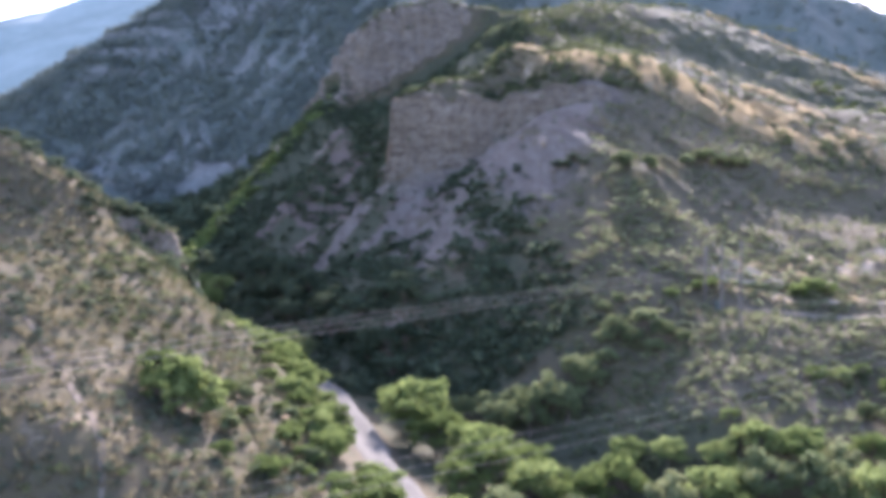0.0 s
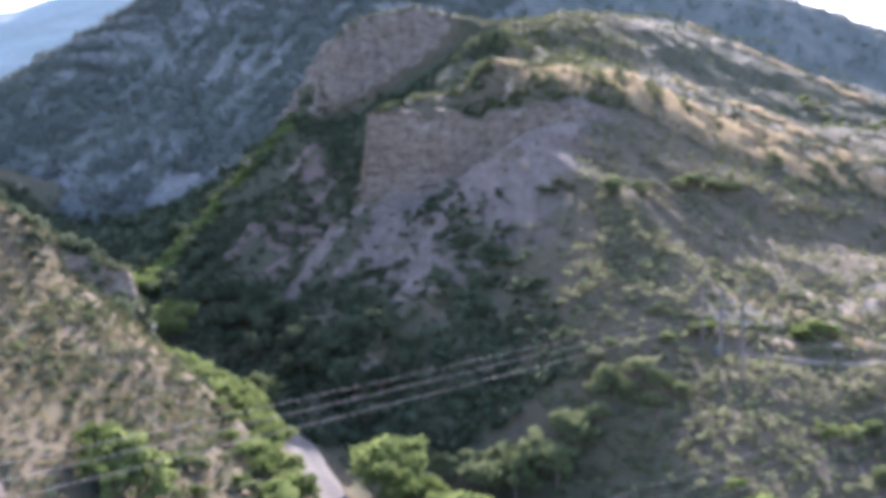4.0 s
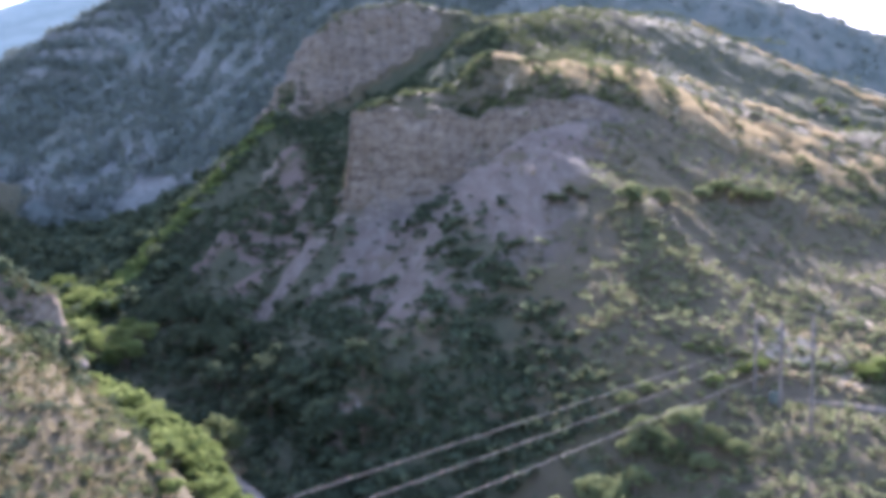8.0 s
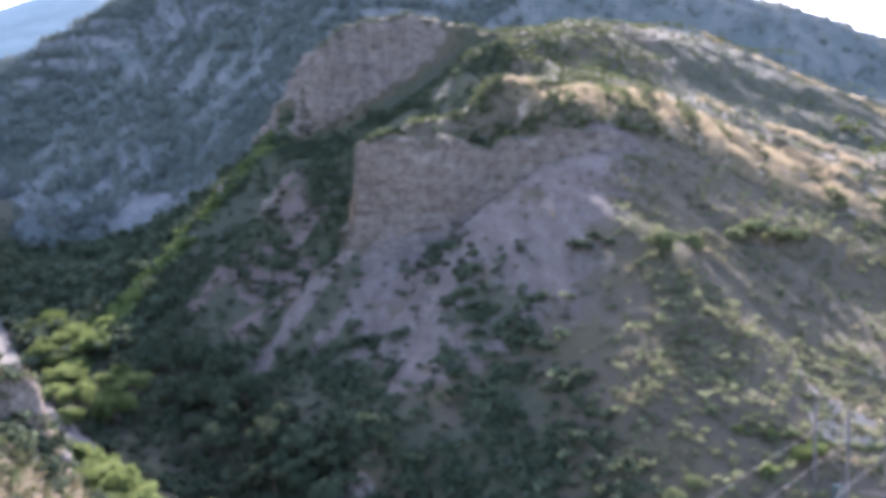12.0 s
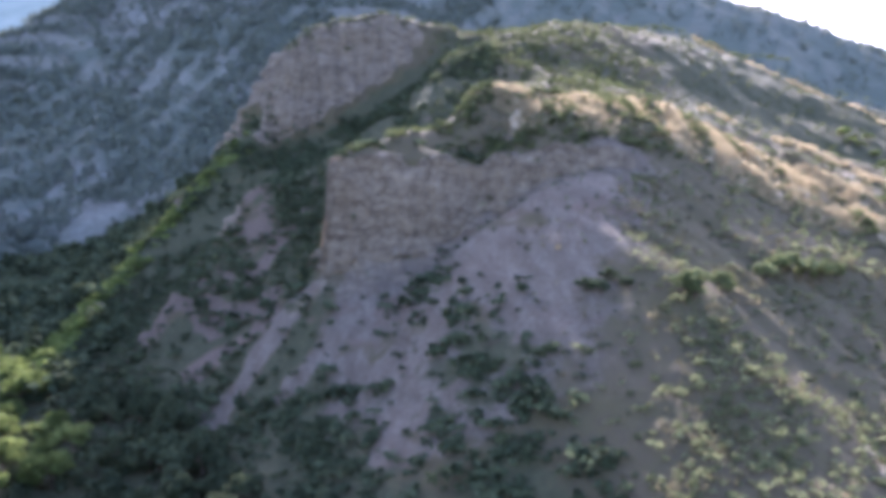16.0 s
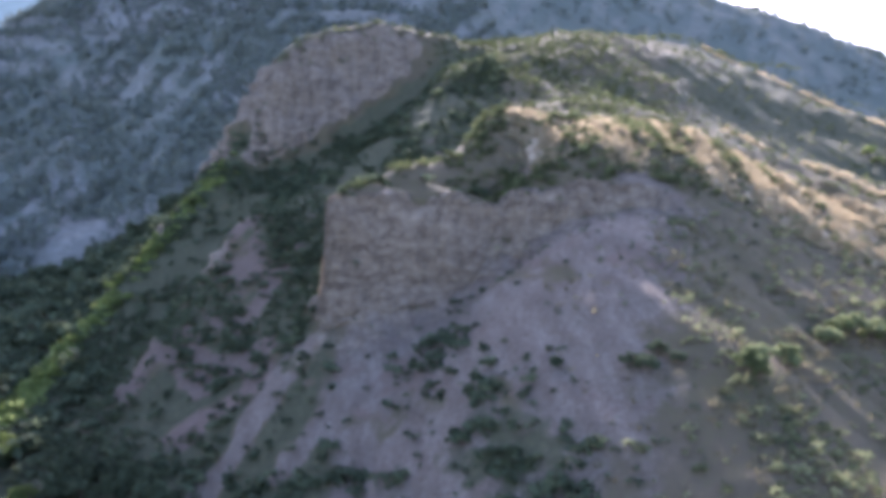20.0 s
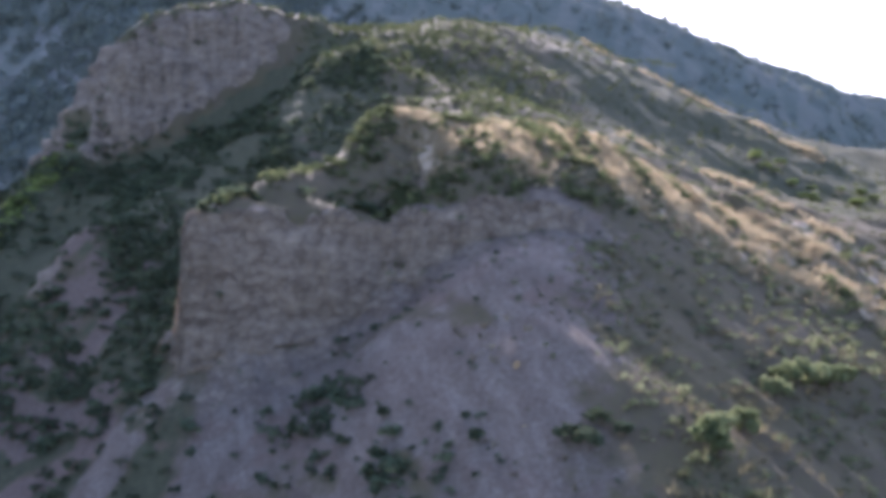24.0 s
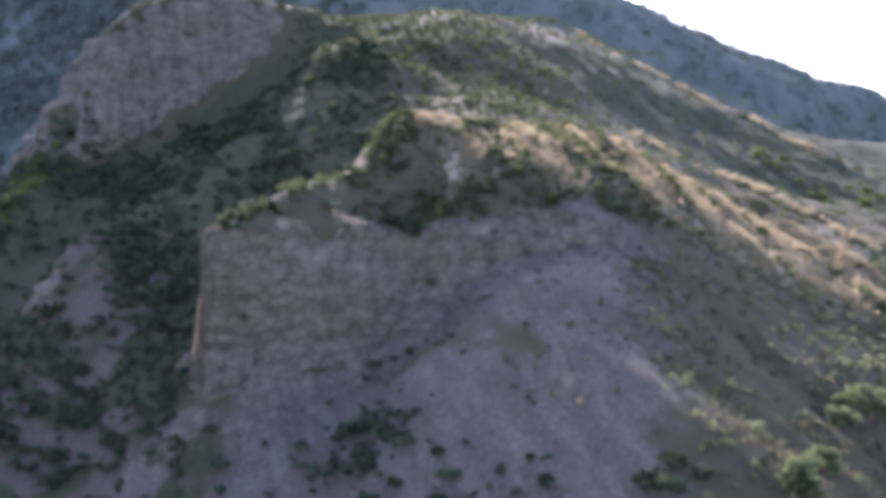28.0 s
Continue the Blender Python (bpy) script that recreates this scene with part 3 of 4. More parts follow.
    green = np.clip(np.maximum(np.maximum(np.maximum(valley, canyon), 0.8 * hollow), 0.7 * low * patches) - chutes, 0, 1) * smooth(1.25, 0.95, steepness)
    green = np.maximum(green, lines_mask(x, y, [RIB], 4.5))
    # upper hillside: olive growth, and its shade put in as darker cover
    green = np.maximum(green, (0.3 + 0.35 * smooth(-0.35, 0.35, fbm(x / 15, y / 22, 7.3)) + 0.35 * smooth(70, 105, x)) * smooth(224, 238, y) * smooth(8, 20, x))
    green = np.maximum(green, (0.1 + 0.25 * smooth(-0.3, 0.3, fbm(x / 9, y / 9, 2.2))) * smooth(-14, -20, x + 0.45 * (y - 80)) * smooth(125, 118, y))
    rocks = lines_mask(x, y, [LOW_ROCKS, KNOB, [(-30, 196, 0), (-20, 197, 0)], [(-24, 214, 0), (-18, 224, 0)]], 3.4)
    belt = smooth(2, 14, x) * smooth(50, 38, x) * smooth(4, 1, np.abs(z - 42 - 0.05 * x + 2.5 * fbm(x / 14, y / 14, 0.7)))
    red = np.clip(0.95 * rocks + 0.08 * belt * smooth(-0.1, 0.4, fbm(x / 10, y / 10, 6.6)) + 0.3 * smooth(0.1, 0.6, fbm(x / 22, y / 22, 3.9)) + 0.35 * hollow * smooth(-0.2, 0.3, fbm(x / 8, y / 8, 8.2)) + 0.62 * face * smooth(0.0, 0.5, fbm((x + y) / 26, (z - 0.1 * x) / 3.2, 2.9)), 0, 1)
    rocks = np.maximum(rocks, lines_mask(x, y, [ROCK_BAND], 7.0) * smooth(-0.3, 0.2, fbm((x + y) / 6, (y - x) / 12, 4.4)))
    red = np.maximum(red, 0.85 * rocks)
    green = green * (1 - rocks)
    red = red * (1 - chutes)
    bench = lines_mask(x, y, [BENCH[1:]], 1.1) + 0.8 * lines_mask(x, y, [[(42, 127, 0), (48, 130, 0), (60, 131, 0), (80, 134, 0)]], 10) * smooth(-0.3, 0.3, fbm(x / 6, y / 6, 2.7))
    # crest ribs: pale ground, with their sunlit brightness put into the colour
    sunlit_strip = lines_mask(x, y, [CREST[5:]], 6) * smooth(-0.35, 0.25, fbm(x / 3, y / 7, 8.1)) + 0.7 * lines_mask(x, y, [CREST[:5]], 5) * smooth(-0.2, 0.3, fbm(x / 2.5, y / 8, 8.1))
    sunlit_stripes = smooth(0.12, -0.1, vnoise((x - 0.12 * (y - 210)) / 2.9, y / 22, 9.3)) * smooth(0, 4, y - np.interp(x, [13, 30, 45, 60, 90], [206, 202, 199, 193, 178])) * smooth(4, 0, y - np.interp(x, [13, 26, 47, 66, 86, 100], [220, 222, 230, 223, 206, 192])) * smooth(11, 15, x)
    sunlit_strip = np.maximum(sunlit_strip, 1.1 * sunlit_stripes)
    # the first line paints a sunlit grass edge in the same pale colour
    cut = lines_mask(x, y, [[(-30, 65.2, 0), (-26.8, 67.6, 0)], [(-17, 82, 0), (-15, 88, 0)]], 1.4)
    sand_and_sunlit = np.clip(np.maximum(np.maximum(bench, 0.85 * sunlit_strip), 0.55 * cut), 0, 1)
    return scree, red, sand_and_sunlit, green * smooth(2, 4.5, near_line(x, y, ROAD_PTS).reshape(np.shape(x)))


rock = np.maximum(rock, 0.5 * lines_mask(GX, GY, [CLIFF_BASE], 9) * smooth(200, 197, GY))
ground_mesh = grid_mesh("ground", PX, PY, PZ, GROUND)
scree_c, red_c, sand_and_sunlit_c, green_c = covers(GX, GY, GZ, steep)
attribute(ground_mesh, "rock", rock)
attribute(ground_mesh, "scree", scree_c)
attribute(ground_mesh, "green", green_c)
attribute(ground_mesh, "red", red_c)
attribute(ground_mesh, "sand_and_sunlit", sand_and_sunlit_c)
ground = tagged(new("ground", ground_mesh), "dry canyon hillsides with cliffs, scree and cured grass", "ground", kind="structure")

# ---- far mountains ----
FAR_CREST = [(-480, 470, 20), (-330, 505, 62), (-258, 520, 91), (-225, 545, 123), (-199, 560, 143), (-173, 580, 168), (-100, 610, 215), (0, 650, 245), (110, 690, 250), (200, 700, 222), (249, 700, 205), (305, 700, 190), (350, 700, 179), (398, 700, 163), (450, 700, 147), (544, 700, 117), (720, 720, 75), (900, 720, 60)]
FAR_MID = [(-260, 430, 50), (-180, 450, 64), (-150, 480, 94), (-100, 480, 112), (-60, 500, 132), (0, 520, 150), (100, 560, 165), (220, 590, 160), (330, 590, 135), (450, 590, 105), (600, 600, 70)]
FAR_FOOT = [(-420, 400, 10), (-300, 380, 20), (-190, 370, 30), (-128, 378, 33), (-95, 330, 30), (-60, 350, 45), (0, 390, 75), (100, 440, 80), (200, 470, 75), (320, 480, 55), (450, 480, 30), (600, 480, 10)]
FAR_BACK = [(-330, 640, 40), (-150, 760, 120), (100, 900, 180), (350, 900, 120), (700, 900, 30)]
far_shape = Surface([FAR_CREST, FAR_MID, FAR_FOOT, FAR_BACK], 25.0, 6.0)
fy = np.concatenate([np.arange(322, 720, 2.2), np.linspace(724, 900, 25)])
fx = np.linspace(-480, 900, 460)
FX, FY = np.meshgrid(fx, fy)
FZ = far_shape(FX, FY)
ridged = 1 - np.abs(vnoise((FX * 0.9 + 0.3 * FY) / 38, (FY - 0.3 * FX) / 110, 5.5)) * 2
calm = 0.12 + 0.88 * smooth(5, 70, near_line(FX, FY, resample(FAR_CREST, 6)).reshape(FX.shape))
FZ = FZ + (11 * fbm(FX / 70, FY / 70, 2.2, 5) + 7 * ridged + 3.2 * fbm(FX / 11, FY / 11, 4.4, 3)) * calm - 45 * smooth(365, 322, FY)
step = 14.0
FZ = FZ + 0.55 * (np.round(FZ / step) * step - FZ) * smooth(0.1, 0.6, vnoise(FX / 60, FY / 60, 8.8)) * smooth(80, 130, FZ) * smooth(60, -20, FX)
fgx, fgy, fsteep = slope_of(FX, FY, FZ)
far_mesh = grid_mesh("far_mountain", FX, FY, FZ, FAR_LAND_HAZED)
attribute(far_mesh, "rock", np.clip(smooth(0.85, 1.35, fsteep) * 0.8 * smooth(160, 40, FX) * smooth(40, 60, FZ) + 0.55 * smooth(0.0, 0.45, fbm((FX + 0.4 * FY) / 24, (FY - 0.4 * FX) / 40, 6.1, 5)) * smooth(120, 40, FX) + 0.7 * smooth(14, 5, np.abs(FZ - 0.12 * FX - 168 + 10 * fbm(FX / 40, FY / 40, 0.3))) * smooth(90, 30, FX), 0, 1))
attribute(far_mesh, "scree", 0.38 * smooth(0.15, 0.55, vnoise((FX + 0.55 * FY) / 9, (FY - 0.55 * FX) / 52, 9.1)) * smooth(60, 0, FX) * smooth(150, 60, FZ) * smooth(45, 62, FZ))
attribute(far_mesh, "green", 0.85 * smooth(-0.5, 0.1, fbm((FX - 0.5 * FY) / 6, (FY + 0.5 * FX) / 26, 1.9, 4) + 0.35 * fbm(FX / 40, FY / 40, 3.3)))
tagged(new("far_mountain", far_mesh), "hazy blue-grey forested mountainside with rock bands in shade", "mountain", kind="structure")

DISTANT = [(-2600, 1500, 260), (-1500, 1500, 300), (-742, 1500, 352), (-690, 1500, 356), (-560, 1500, 392), (-300, 1550, 440), (200, 1600, 460), (800, 1700, 380)]
DISTANT_FOOT = [(-2600, 1000, 0), (-1500, 1000, 10), (-700, 950, 60), (-300, 950, 90), (300, 1000, 90), (800, 1000, 40)]
DISTANT_BACK = [(-2600, 2300, 0), (-700, 2300, 100), (800, 2300, 0)]
dist_shape = Surface([DISTANT, DISTANT_FOOT, DISTANT_BACK], 90.0, 20.0)
DX, DY = np.meshgrid(np.linspace(-2600, 800, 260), np.linspace(950, 2300, 120))
DZ = dist_shape(DX, DY) + 26 * fbm(DX / 160, DY / 160, 3.1, 5) * smooth(950, 1050, DY) * np.where(np.abs(DY - 1520) < 60, 0.35, 1)
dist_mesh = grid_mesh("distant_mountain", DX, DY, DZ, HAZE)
tagged(new("distant_mountain", dist_mesh), "hazy blue mountain range beyond the canyon", "mountain", kind="structure")


# ---- road and trails ----
def ribbon(name, line, width, lift, material, label, category):
    pts = resample(line, 1.2)[:, :2]
    for _ in range(14):
        pts[1:-1] = (pts[:-2] + 2 * pts[1:-1] + pts[2:]) / 4
    side = np.gradient(pts, axis=0)
    side = np.stack([side[:, 1], -side[:, 0]], -1) / np.linalg.norm(side, axis=1)[:, None]
    across = np.linspace(-0.5, 0.5, 9)
    ends = np.minimum(np.arange(len(pts)), np.arange(len(pts))[::-1])
    ragged = (1 + 0.18 * vnoise(np.arange(len(pts)) / 3.0, np.full(len(pts), 2.2))) * (0.15 + 0.85 * smooth(0, 6, ends))
    xs = pts[:, :1] + side[:, :1] * across * width * ragged[:, None]
    ys = pts[:, 1:] + side[:, 1:] * across * width * ragged[:, None]
    top = land(xs, ys)
    zs = np.maximum(top, top.mean(1, keepdims=True)) + lift + 0.03 * (0.25 - across ** 2)
    zs[:, 0] -= lift + 0.25
    zs[:, -1] -= lift + 0.25
    return tagged(new(name, grid_mesh(name, xs, ys, zs, material)), label, category, kind="structure")


ribbon("road", ROAD, 4.2, 0.16, ROAD_MAT, "pale gravel canyon road curving beside the creek trees", "road")
ribbon("trail", TRAIL[1:], 1.1, 0.1, DIRT, "pale dirt track on the sagebrush bench", "trail")
ribbon("footpath", [(-40.1, 81.5, 0), (-37, 78.3, 0), (-33.6, 76.3, 0), (-30.4, 71.9, 0), (-27.4, 68.4, 0), (-24.6, 66.2, 0), (-23.9, 63.1, 0), (-23.4, 58, 0)], 0.8, 0.05, DIRT, "narrow dusty footpath down the sagebrush slope", "path")

ribbon("footpath", [(44.6, 100, 0), (44.2, 97, 0), (43.6, 93.8, 0), (43, 89.8, 0), (41.7, 83.7, 0)], 0.7, 0.05, DIRT, "narrow reddish footpath down the bank below the bench", "path")
ribbon("footpath", [(42.2, 99.9, 0), (39.7, 94.5, 0), (37.9, 89.4, 0), (37.7, 85.7, 0)], 0.5, 0.05, DIRT, "faint dusty footpath down the bank below the bench", "path")


# ---- plants ----
def leaf_cloud(rng, lobes, count, size, flat=0.6):
    """Leaf sprays, as bent quads, over the shells of round lobes: (x, y, z, radius, squash)."""
    lobes = np.array(lobes, float)
    weight = lobes[:, 3] ** 2
    which = rng.choice(len(lobes), count, p=weight / weight.sum())
    d = rng.normal(size=(count, 3))
    d /= np.linalg.norm(d, axis=1)[:, None]
    d[:, 2] = np.abs(d[:, 2]) * np.where(rng.random(count) < 0.78, 1, -0.7)
    r = lobes[which, 3] * (0.4 + 0.78 * rng.random(count) ** 0.8)
    p = lobes[which, :3] + d * r[:, None] * np.stack([np.ones(count), np.ones(count), lobes[which, 4]], -1)
    nrm = d + rng.normal(size=(count, 3)) * flat
    nrm /= np.linalg.norm(nrm, axis=1)[:, None]
    a = np.cross(nrm, rng.normal(size=(count, 3)))
    a /= np.linalg.norm(a, axis=1)[:, None]
    b = np.cross(nrm, a)
    s = size * (0.55 + 0.9 * rng.random(count))[:, None]
    co = np.stack([p - a * s, p - b * s * 0.6 + nrm * s * 0.15, p + a * s, p + b * s * 0.6 + nrm * s * 0.15], 1).reshape(-1, 3)
    faces = np.arange(count * 4).reshape(-1, 4)
    return co, faces


def limb(co, faces, a, b, ra, rb, sides=6):
    a, b = np.array(a, float), np.array(b, float)
    d = (b - a) / np.linalg.norm(b - a)
    u = np.cross(d, (0.3, 0.9, 0.1))
    u /= np.linalg.norm(u)
    v = np.cross(d, u)
    start = len(co)
    ang = np.arange(sides) / sides * 2 * math.pi
    for c, r in ((a, ra), (b, rb)):
        co.extend((c + r * (math.cos(t) * u + math.sin(t) * v)).tolist() for t in ang)
    for k in range(sides):
        j = (k + 1) % sides
        faces.append((start + k, start + j, start + sides + j, start + sides + k))


def trunk_mesh(rng, height, lobes):
    co, faces = [], []
    fork = np.array([rng.normal() * 0.15, rng.normal() * 0.15, height * 0.34])
    limb(co, faces, (0, 0, -0.6), fork, height * 0.034, height * 0.024, 8)
    for x, y, z, r, q in lobes:
        mid = fork + (np.array([x, y, z - 0.3 * r]) - fork) * 0.55 + rng.normal(size=3) * 0.12
        limb(co, faces, fork, mid, height * 0.017, height * 0.011)
        limb(co, faces, mid, (x, y, z), height * 0.011, height * 0.004)
        for _ in range(2):
            tip = np.array([x, y, z]) + rng.normal(size=3) * r * 0.45
            limb(co, faces, mid, tip, height * 0.007, height * 0.002, 4)
    return raw_mesh("trunk", co, faces, BARK, True)


def tree_lobes(rng, height, width, n):
    lobes = [(0, 0, height * 0.64, width * 0.17, 0.95)]
    for k in range(n + 13):
        a = k * 2.4 + rng.random() * 1.3
        r = width * (0.12 + 0.33 * rng.random())
        lobes.append((math.cos(a) * r, math.sin(a) * r, height * (0.34 + 0.52 * rng.random() * (1.15 - 1.4 * r / width)), width * (0.055 + 0.115 * rng.random() ** 1.4), 0.7 + 0.4 * rng.random()))
    return lobes


def make_tree(seed, height, width, leaves, size, material, lobes_n=9):
    """A broadleaf tree: trunk with forked limbs, and a crown of leaf sprays."""
    rng = np.random.default_rng(seed)
    lobes = tree_lobes(rng, height, width, lobes_n)
    tree = new("tree")
    t = new("trunk", trunk_mesh(rng, height, lobes))
    t.parent = tree
    co, faces = leaf_cloud(rng, lobes, leaves, size)
    c = new("crown", raw_mesh("crown", co, faces, material))
    c.parent = tree
    return tree


def spot(x, y, turn, scale, dz=0.0, tall=1.0):
    z = float(land(np.array([x]), np.array([y]))[0]) + dz
    return Matrix.Translation((x, y, z)) @ Matrix.Rotation(turn, 4, "Z") @ Matrix.Diagonal((scale, scale, scale * tall, 1))


rnd = random.Random(5)
GREEN_TREES = [make_tree(k, 7.0, 7.5, 3000, 0.2, LEAF_GREEN, 20) for k in (1, 2, 3)]
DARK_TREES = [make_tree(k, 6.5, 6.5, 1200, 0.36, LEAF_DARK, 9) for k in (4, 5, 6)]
PALE_TREES = [make_tree(k, 6.5, 6.0, 2600, 0.19, LEAF_PALE, 18) for k in (7, 8)]
GREEN_SHRUBS = [make_tree(k, 7.0, 7.5, 1300, 0.33, LEAF_GREEN, 10) for k in (11, 12, 13)]
DARK_SHRUBS = [make_tree(k, 6.5, 6.5, 650, 0.48, LEAF_DARK, 7) for k in (14, 15)]
PALE_SHRUBS = [make_tree(k, 6.5, 6.5, 1000, 0.36, LEAF_PALE, 8) for k in (16, 17)]
YELLOW_SHRUBS = [make_tree(k, 6.5, 6.5, 600, 0.5, LEAF_YELLOW, 6) for k in (18, 19)]


def plant(kinds, x, y, scale, label, group, tall=1.0, category="tree", name="tree"):
    src = rnd.choice(kinds)
    m = spot(x, y, rnd.random() * 6.28, scale, -0.1, tall)
    ob = copy_thing(src, m)
    ob.name = name
    return tagged(ob, label, category, group)


# trees by the road and creek
plant(GREEN_TREES, -3.2, 103.5, 1.32, "broad green deciduous tree beside the gravel road", "trees by the creek", 1.0)
plant(GREEN_TREES, -0.8, 98, 0.95, "round green deciduous tree beside the gravel road", "trees by the creek")
plant(GREEN_TREES, 3.5, 93, 1.05, "green deciduous tree on the creek bank", "trees by the creek")
for x, y, s in ((4, 87, 0.85), (8.5, 85, 0.8), (1.5, 84, 0.6), (9, 91, 0.7), (13, 83, 0.7), (16.5, 84, 0.75), (21, 81, 0.72), (25, 80, 0.78), (29, 80, 0.9), (33.5, 78, 0.9), (38, 76, 0.8), (42, 79, 0.72), (12, 77, 0.75), (19, 76, 0.7), (26, 74, 0.7), (33, 72, 0.8), (5, 77, 0.7), (47, 80, 0.7), (52, 83, 0.75), (50, 96, 0.55), (55, 97, 0.55), (1, 75, 0.5), (30, 84.6, 0.62), (34, 83.8, 0.66), (37.2, 82.6, 0.6), (18.6, 89.3, 0.55), (22.5, 88, 0.5), (41, 84, 0.55), (44.5, 92.7, 0.4), (47, 92, 0.42), (26.5, 85, 0.5)):
    plant(GREEN_TREES if rnd.random() < 0.55 else PALE_TREES, x, y, s * 1.12, "sunlit green deciduous tree in the creek thicket", "trees by the creek")
plant(PALE_TREES, 14.2, 100.5, 0.9, "grey-green round tree on the shaded slope foot", "slope trees")
for x, y, s in ((10, 101.5, 0.95), (7, 103, 0.85), (17, 102.5, 0.7), (19, 104, 0.55), (12.4, 103.5, 0.85), (5.5, 106, 0.75), (9, 105.5, 0.8), (15.5, 104.5, 0.7), (2.5, 108, 0.7)):
    plant(PALE_TREES, x, y, s, "grey-green scrub oak on the slope foot", "slope trees")
for x, y, s in ((21, 108.5, 0.55), (22.6, 106.6, 0.5), (24.5, 109, 0.6), (26.6, 106.7, 0.5), (19.6, 107.5, 0.45), (28.6, 105.3, 0.42), (25.2, 104.4, 0.42), (20.5, 113, 0.35), (22.5, 114, 0.35)):
    plant(PALE_TREES, x, y, s, "grey-green scrub oak on the sagebrush slope", "slope trees")
plant(PALE_TREES, -21.9, 131.4, 1.0, "pale round tree standing alone beside the road", "pale trees")
# green thicket between the left slope and the road
bank = ROAD_PTS[(ROAD_PTS[:, 1] > 66) & (ROAD_PTS[:, 1] < 152)]
for k in range(84):
    p, q = bank[int(k / 84 * (len(bank) - 2))], bank[int(k / 84 * (len(bank) - 2)) + 1]
    n = Vector((p[1] - q[1], q[0] - p[0])).normalized()
    off = 3.4 + 6.5 * rnd.random() ** 1.5
    plant(GREEN_SHRUBS, p[0] + n[0] * off, p[1] + n[1] * off, rnd.uniform(0.55, 0.85) - 0.045 * off, "bright green scrub oak on the road bank", "thicket above the road", 0.95, "shrub", "scrub_oak")
for k in range(30):
    p, q = bank[len(bank) // 2 + int(k / 30 * (len(bank) // 2 - 2))], bank[len(bank) // 2 + int(k / 30 * (len(bank) // 2 - 2)) + 1]
    n = Vector((p[1] - q[1], q[0] - p[0])).normalized()
    off = 3.4 + 1.6 * rnd.random()
    plant(GREEN_SHRUBS, p[0] + n[0] * off, p[1] + n[1] * off, rnd.uniform(0.42, 0.66), "tall green scrub oak overhanging the canyon road", "thicket above the road", 1.1, "shrub", "scrub_oak")
for x, y, s in ((-25.4, 79.5, 0.8), (-23.6, 78.6, 0.9), (-22.0, 78.0, 0.85), (-20.6, 77.2, 0.65), (-24.4, 76.6, 0.6), (-22.6, 75.6, 0.6)):
    plant(GREEN_SHRUBS, x, y, 0.75 * s, "dark green juniper clump on the sagebrush slope", "slope junipers", 1.15, "shrub", "juniper_bush")
for x, y, s in ((-42.5, 107.5, 0.24), (-41.5, 106.5, 0.2), (-35, 103, 0.2), (-44, 110.5, 0.28)):
    plant(DARK_SHRUBS, x, y, s, "dark green shrub on the dry slope", "slope junipers", 1.0, "shrub", "juniper_bush")
for k in range(20):
    x, y = rnd.uniform(-20, -9), rnd.uniform(66, 92)
    plant(PALE_SHRUBS if k % 3 else GREEN_SHRUBS, x - 0.25 * (y - 78), y, rnd.uniform(0.22, 0.42), "grey-green shrub on the reddish road bank", "road bank shrubs", 0.9, "shrub", "shrub")
for k in range(22):
    plant(YELLOW_SHRUBS if k % 3 == 0 else PALE_SHRUBS, rnd.uniform(-36, -20), rnd.uniform(50, 63), rnd.uniform(0.14, 0.26), "yellow-green bush on the lower dry slope", "low slope bushes", 0.9, "shrub", "shrub")
# sunlit trees in the canyon bottom
for k in range(34):
    s = k / 33
    x, y = -47 - 32 * s + rnd.uniform(-5, 5), 172 + 62 * s + rnd.uniform(-5, 5)
    plant(GREEN_TREES, x, y, rnd.uniform(0.55, 0.9), "sunlit green cottonwood in the canyon bottom", "canyon bottom trees")
# shaded trees along the creek and spur foot; shade also darkens their leaf colour
for k in range(60):
    s = rnd.random()
    x, y = -4 - 46 * s + rnd.uniform(-3, 9), 118 + 80 * s + rnd.uniform(-4, 8)
    if math.hypot(x + 20, y - 129) < 7:
        continue
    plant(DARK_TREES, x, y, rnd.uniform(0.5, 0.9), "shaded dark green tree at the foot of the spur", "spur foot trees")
# green shrubs along the sunlit rib
for k in range(84):
    s = rnd.random()
    x = np.interp(s, np.linspace(0, 1, len(RIB)), [p[0] for p in RIB]) + rnd.uniform(-7, 0.5)
    y = np.interp(s, np.linspace(0, 1, len(RIB)), [p[1] for p in RIB]) + rnd.uniform(-3, 3)
    plant(YELLOW_SHRUBS if k % 2 else GREEN_SHRUBS, x, y, rnd.uniform(0.3, 0.55) * (1 - 0.35 * s), "sunlit green scrub oak along the rib", "rib thicket", 0.9, "shrub", "scrub_oak")
# shrubs on the right slope
for x, y, s in ((30.8, 153.8, 0.55), (32.2, 154.9, 0.5), (31.6, 153.2, 0.36), (36.4, 157.5, 0.5), (37.4, 158.2, 0.34), (45.6, 166.0, 0.5), (47.8, 168.0, 0.52), (50.3, 169.0, 0.56), (52.8, 169.5, 0.6), (55.2, 170.4, 0.55), (58.0, 171.6, 0.45)):
    plant(PALE_SHRUBS, x, y, s, "rounded pale green shrub on the dry slope", "slope shrubs", 1.05, "shrub", "shrub")
for x, y, s in ((21.6, 156.7, 0.42), (23.2, 158.6, 0.4), (20.3, 158, 0.36), (25, 157.2, 0.3)):
    plant(DARK_SHRUBS, x, y, s, "dark shrub with yellow-green tips on the scree", "slope shrubs", 0.85, "shrub", "shrub")
